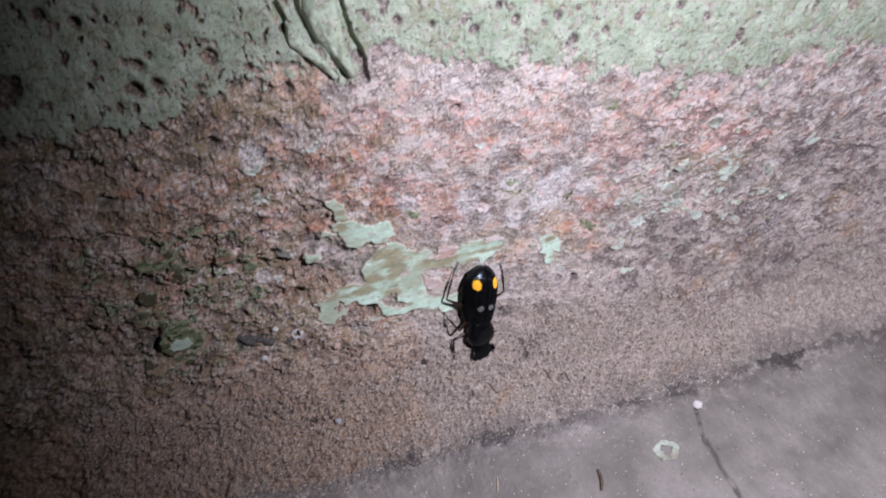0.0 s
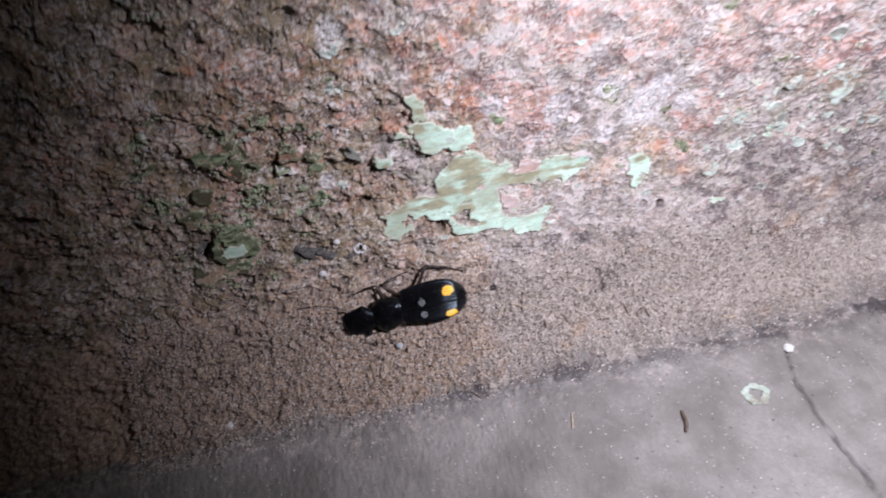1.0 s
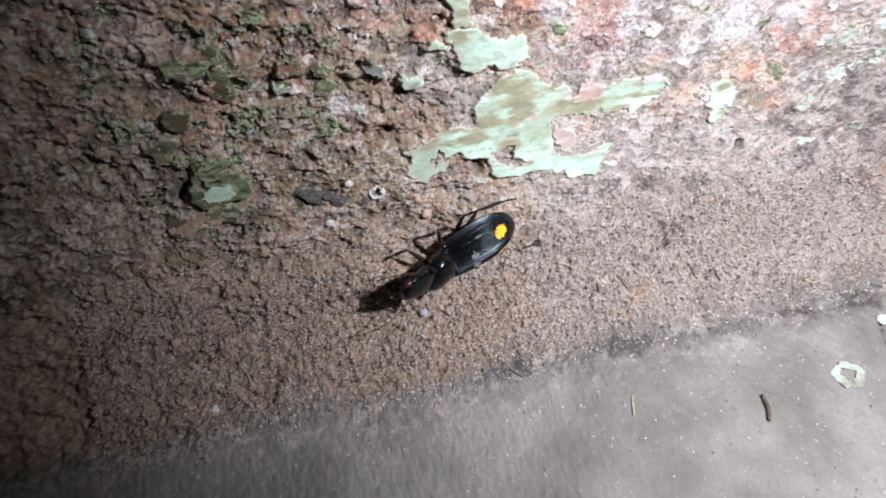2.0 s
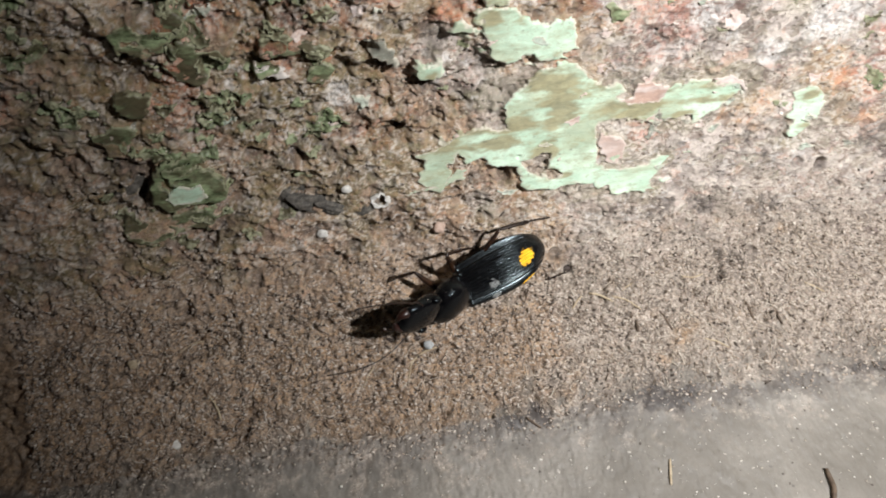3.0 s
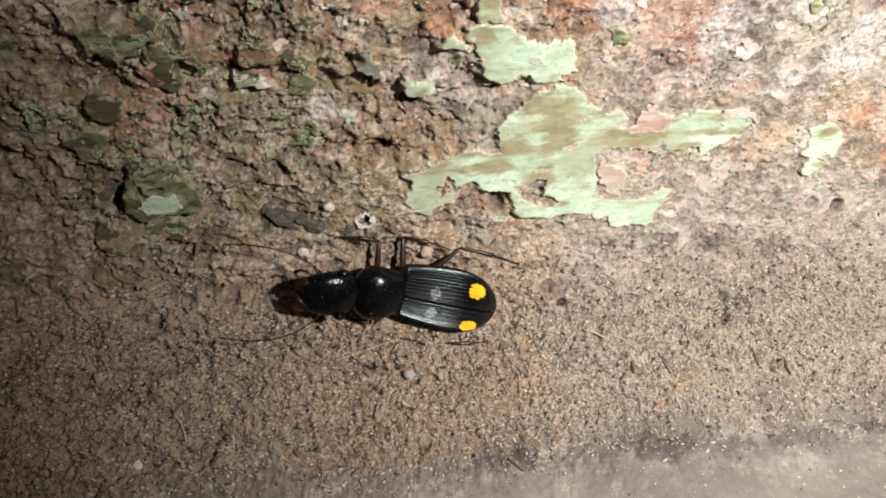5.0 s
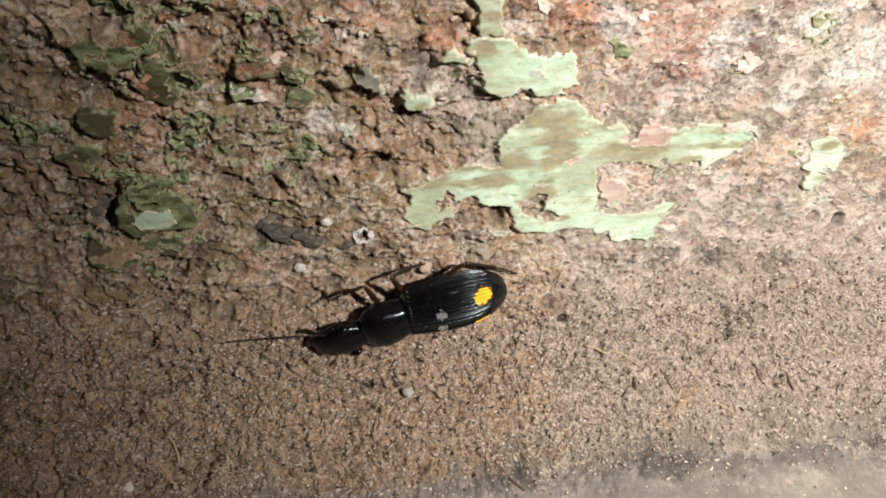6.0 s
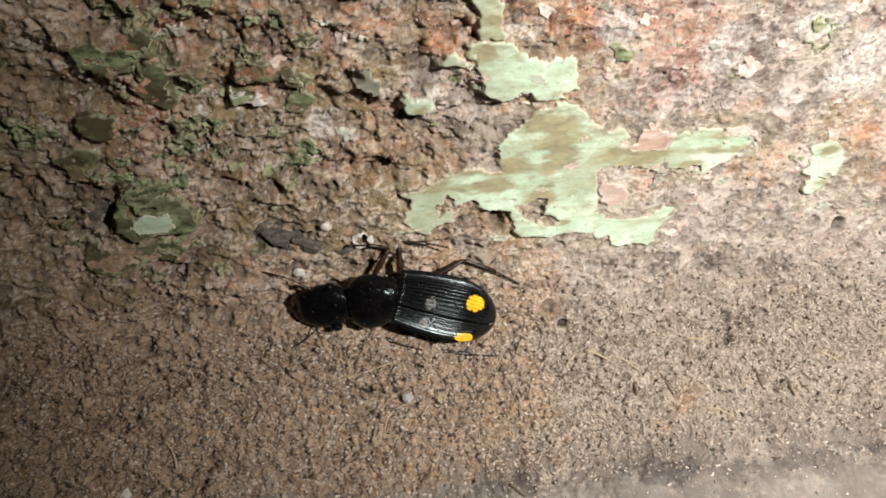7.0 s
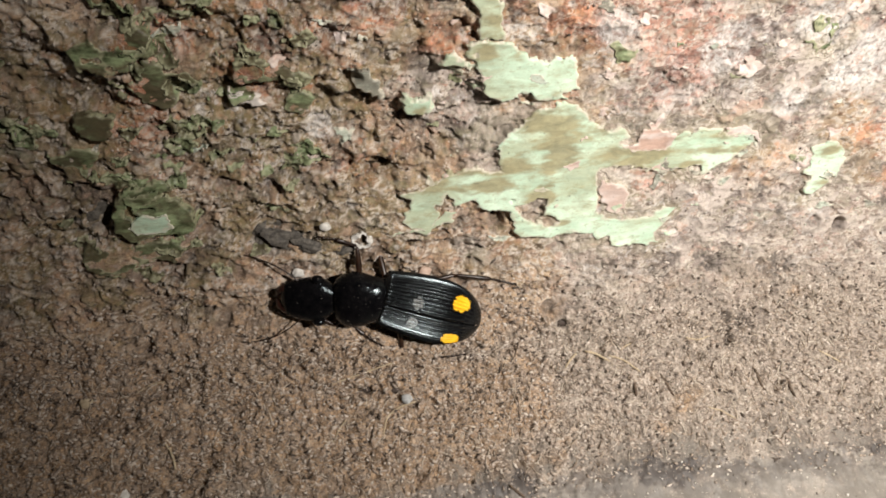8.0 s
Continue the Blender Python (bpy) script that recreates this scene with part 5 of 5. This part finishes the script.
# ---- the blister of paint that has split open ----
def blister_material():
    n = Nodes("blistered paint")
    return n.finish(mint_color(n), 0.6, n.bump(n.noise(0.6, 5, 0.65), 0.2, 0.9))


BLISTER = blister_material()


def blister(spine, widths, rise, label):
    """A puffed fold of paint along a spine of (u, v) places."""
    n, m = 40, 22
    at = np.linspace(0, len(spine) - 1, n)
    su = np.interp(at, range(len(spine)), [p[0] for p in spine])
    sv = np.interp(at, range(len(spine)), [p[1] for p in spine])
    w = np.interp(at, range(len(spine)), widths)
    gu, gv = np.gradient(su), np.gradient(sv)
    g = np.hypot(gu, gv)
    nu, nv = -gv / g, gu / g
    c = np.linspace(-1, 1, m)
    u = su[:, None] + nu[:, None] * w[:, None] * c[None]
    v = sv[:, None] + nv[:, None] * w[:, None] * c[None]
    u = u + 0.35 * (fbm(u, v, 1.2, 61, 3) - 0.5)
    ends = step(0, 0.10, at / at[-1]) * step(1.0, 0.92, at / at[-1])
    h = -0.35 + (rise + 0.35) * np.sqrt(np.maximum(1 - c**2, 0))[None] * ends[:, None] * (0.45 + 1.1 * fbm(u, v, 1.5, 62, 4, 0.6)) + 0.8 * (fbm(su, sv, 16, 1, 2) - 0.5)[:, None]
    a = np.arange(n * m).reshape(n, m)
    F = np.stack([a[:-1, :-1], a[:-1, 1:], a[1:, 1:], a[1:, :-1]], -1).reshape(-1, 4)
    return part("paint_blister", grid_mesh("paint_blister", place(u, v, h).reshape(-1, 3), F), BLISTER, wall, label)


blister([(-10.6, 46.5), (-11.0, 43.0), (-10.4, 39.8), (-9.3, 37.0), (-8.4, 34.4)], [1.7, 2.1, 1.7, 1.0, 0.45], 1.05, "puffed blister of green paint")
blister([(-14.6, 41.5), (-14.6, 39.6), (-12.6, 37.6), (-10.4, 34.8)], [0.5, 0.9, 0.7, 0.3], 0.7, "split lip of blistered paint")


# ---- what moves ----
# seconds; u, v and height of the waist in mm; heading, pitch and roll of the body, turn and nod of the neck in degrees
CRAWL = [
    (0, 4.36, -1.63, 1.64, -103, -9, -18, 11, -0),
    (0.2, 3.88, -2.49, 1.58, -105, -11, -17, 15, 1),
    (0.3, 4.15, -1.48, 1.65, -103, -10, -19, 17, 0),
    (0.4, 2.67, -1.90, 1.61, -120, -10, -26, 18, 0),
    (0.5, -3.71, -4.80, 1.49, -163, -8, -21, 18, -1),
    (0.6, -8.50, -6.20, 1.58, -169, -8, -6, 14, -1),
    (0.7, -12.68, -6.32, 1.51, -179, -8, -17, 18, -1),
    (0.8, -18.64, -7.21, 1.50, -182, -8, -21, 13, -1),
    (0.9, -18.71, -7.52, 1.52, -182, -4, -16, 10, -2),
    (1, -18.60, -6.52, 1.57, -179, -8, -11, 5, -1),
    (1.2, -17.34, -6.95, 1.50, -183, -3, -6, 11, -1),
    (1.4, -14.83, -8.10, 1.52, -156, 4, -45, -36, 22),
    (1.5, -15.62, -7.45, 1.54, -164, 7, -40, -41, 24),
    (1.6, -16.78, -6.30, 1.56, -169, 3, -55, -44, 24),
    (1.7, -16.40, -6.20, 1.56, -164, 4, -48, -40, 24),
    (2.8, -16.28, -6.75, 1.50, -161, 2, -40, -35, 22),
    (3, -16.26, -6.60, 1.44, -163, 4, -38, -34, 22),
    (3.5, -16.20, -6.45, 1.38, -164, 6, -31, -35, 22),
    (3.8, -17.44, -5.20, 1.33, -176, 8, -34, -32, 28),
    (4, -17.60, -5.05, 1.40, -183, 9, -18, -22, 30),
    (4.2, -18.10, -4.60, 1.47, -187, 5, -8, -9, 24),
    (4.5, -19.75, -3.97, 1.61, -194, 0, -3, 0, 12),
    (4.8, -20.20, -3.55, 1.46, -198, 6, 1, 5, 14),
    (5, -20.25, -3.55, 1.41, -198, 2, 3, 8, 14),
    (5.2, -20.05, -3.60, 1.44, -188, -0, 2, 6, 8),
    (6.3, -18.90, -4.30, 1.26, -173, -0, -48, 19, 2),
    (6.4, -18.62, -4.15, 1.31, -175, 6, -50, 26, 3),
    (6.5, -19.00, -3.45, 1.37, -182, 0, -36, 23, 5),
    (6.7, -19.20, -2.70, 1.16, -200, -2, -12, 31, -4),
    (7, -20.40, -2.15, 1.32, -199, -4, -1, 24, -5),
    (7.5, -21.75, -1.90, 1.17, -201, -3, 3, 19, -6),
    (8, -21.50, -2.10, 1.24, -201, -1, 3, 18, -7),
]


def beetle_pose(row):
    _, u, v, h, heading, nose, roll, _, _ = row
    return frame_on(u, v, h) @ pose(0, 0, 0, 0, 0, heading) @ pose(0, 0, 0, 0, -nose, 0) @ pose(0, 0, 0, roll, 0, 0)


def to_ground(p):
    """The place on the wall's foot nearest under p."""
    c, s = math.cos(LEAN), math.sin(LEAN)
    x, y, z = (k * 1000 for k in p)
    return spot_on(x, s * y + c * z, 0.25)


def aim(origin, way, up):
    """A pose at origin whose x points along way and whose z leans to up."""
    x = way.normalized()
    y = up.cross(x).normalized()
    m = Matrix((x, y, x.cross(y))).transposed().to_4x4()
    m.translation = origin
    return m


def motions():
    walk(beetle, [(row[0], beetle_pose(row)) for row in CRAWL])
    neck = Vector((0.3, 0, 0.6)) / 1000
    walk(thorax, [(row[0], Matrix.Translation(neck) @ pose(0, 0, 0, 0, 0, row[7]) @ pose(0, 0, 0, 0, -row[8], 0) @ Matrix.Translation(-neck)) for row in CRAWL])
    for femur, (shin, rest), hip, upper, lower, stand in legs:
        thigh, calf, foot = [], [], None
        for row in CRAWL:
            m = beetle_pose(row)
            wish = to_ground(m @ (stand / 1000))
            if foot is None or (foot - wish).length > 0.0022:
                foot = wish
            goal = m.inverted() @ foot * 1000
            d = goal - hip
            reach = min(max(d.length, abs(upper - lower) + 0.4), (upper + lower) * 0.985)
            d = d.normalized() * reach
            along = (upper * upper + reach * reach - lower * lower) / (2 * reach)
            out = math.sqrt(max(upper * upper - along * along, 0.0))
            way = d.normalized()
            pole = Vector((0, math.copysign(1.0, hip.y), -0.05))
            up = (pole - way * way.dot(pole)).normalized()
            knee = hip + way * along + up * out
            a = aim(hip / 1000, knee - hip, up)
            b = aim(knee / 1000, hip + d - knee, up)
            thigh.append((row[0], a))
            calf.append((row[0], a.inverted() @ b))
        walk(femur, thigh)
        for ob in (shin, *rest):
            walk(ob, calf)


motions()
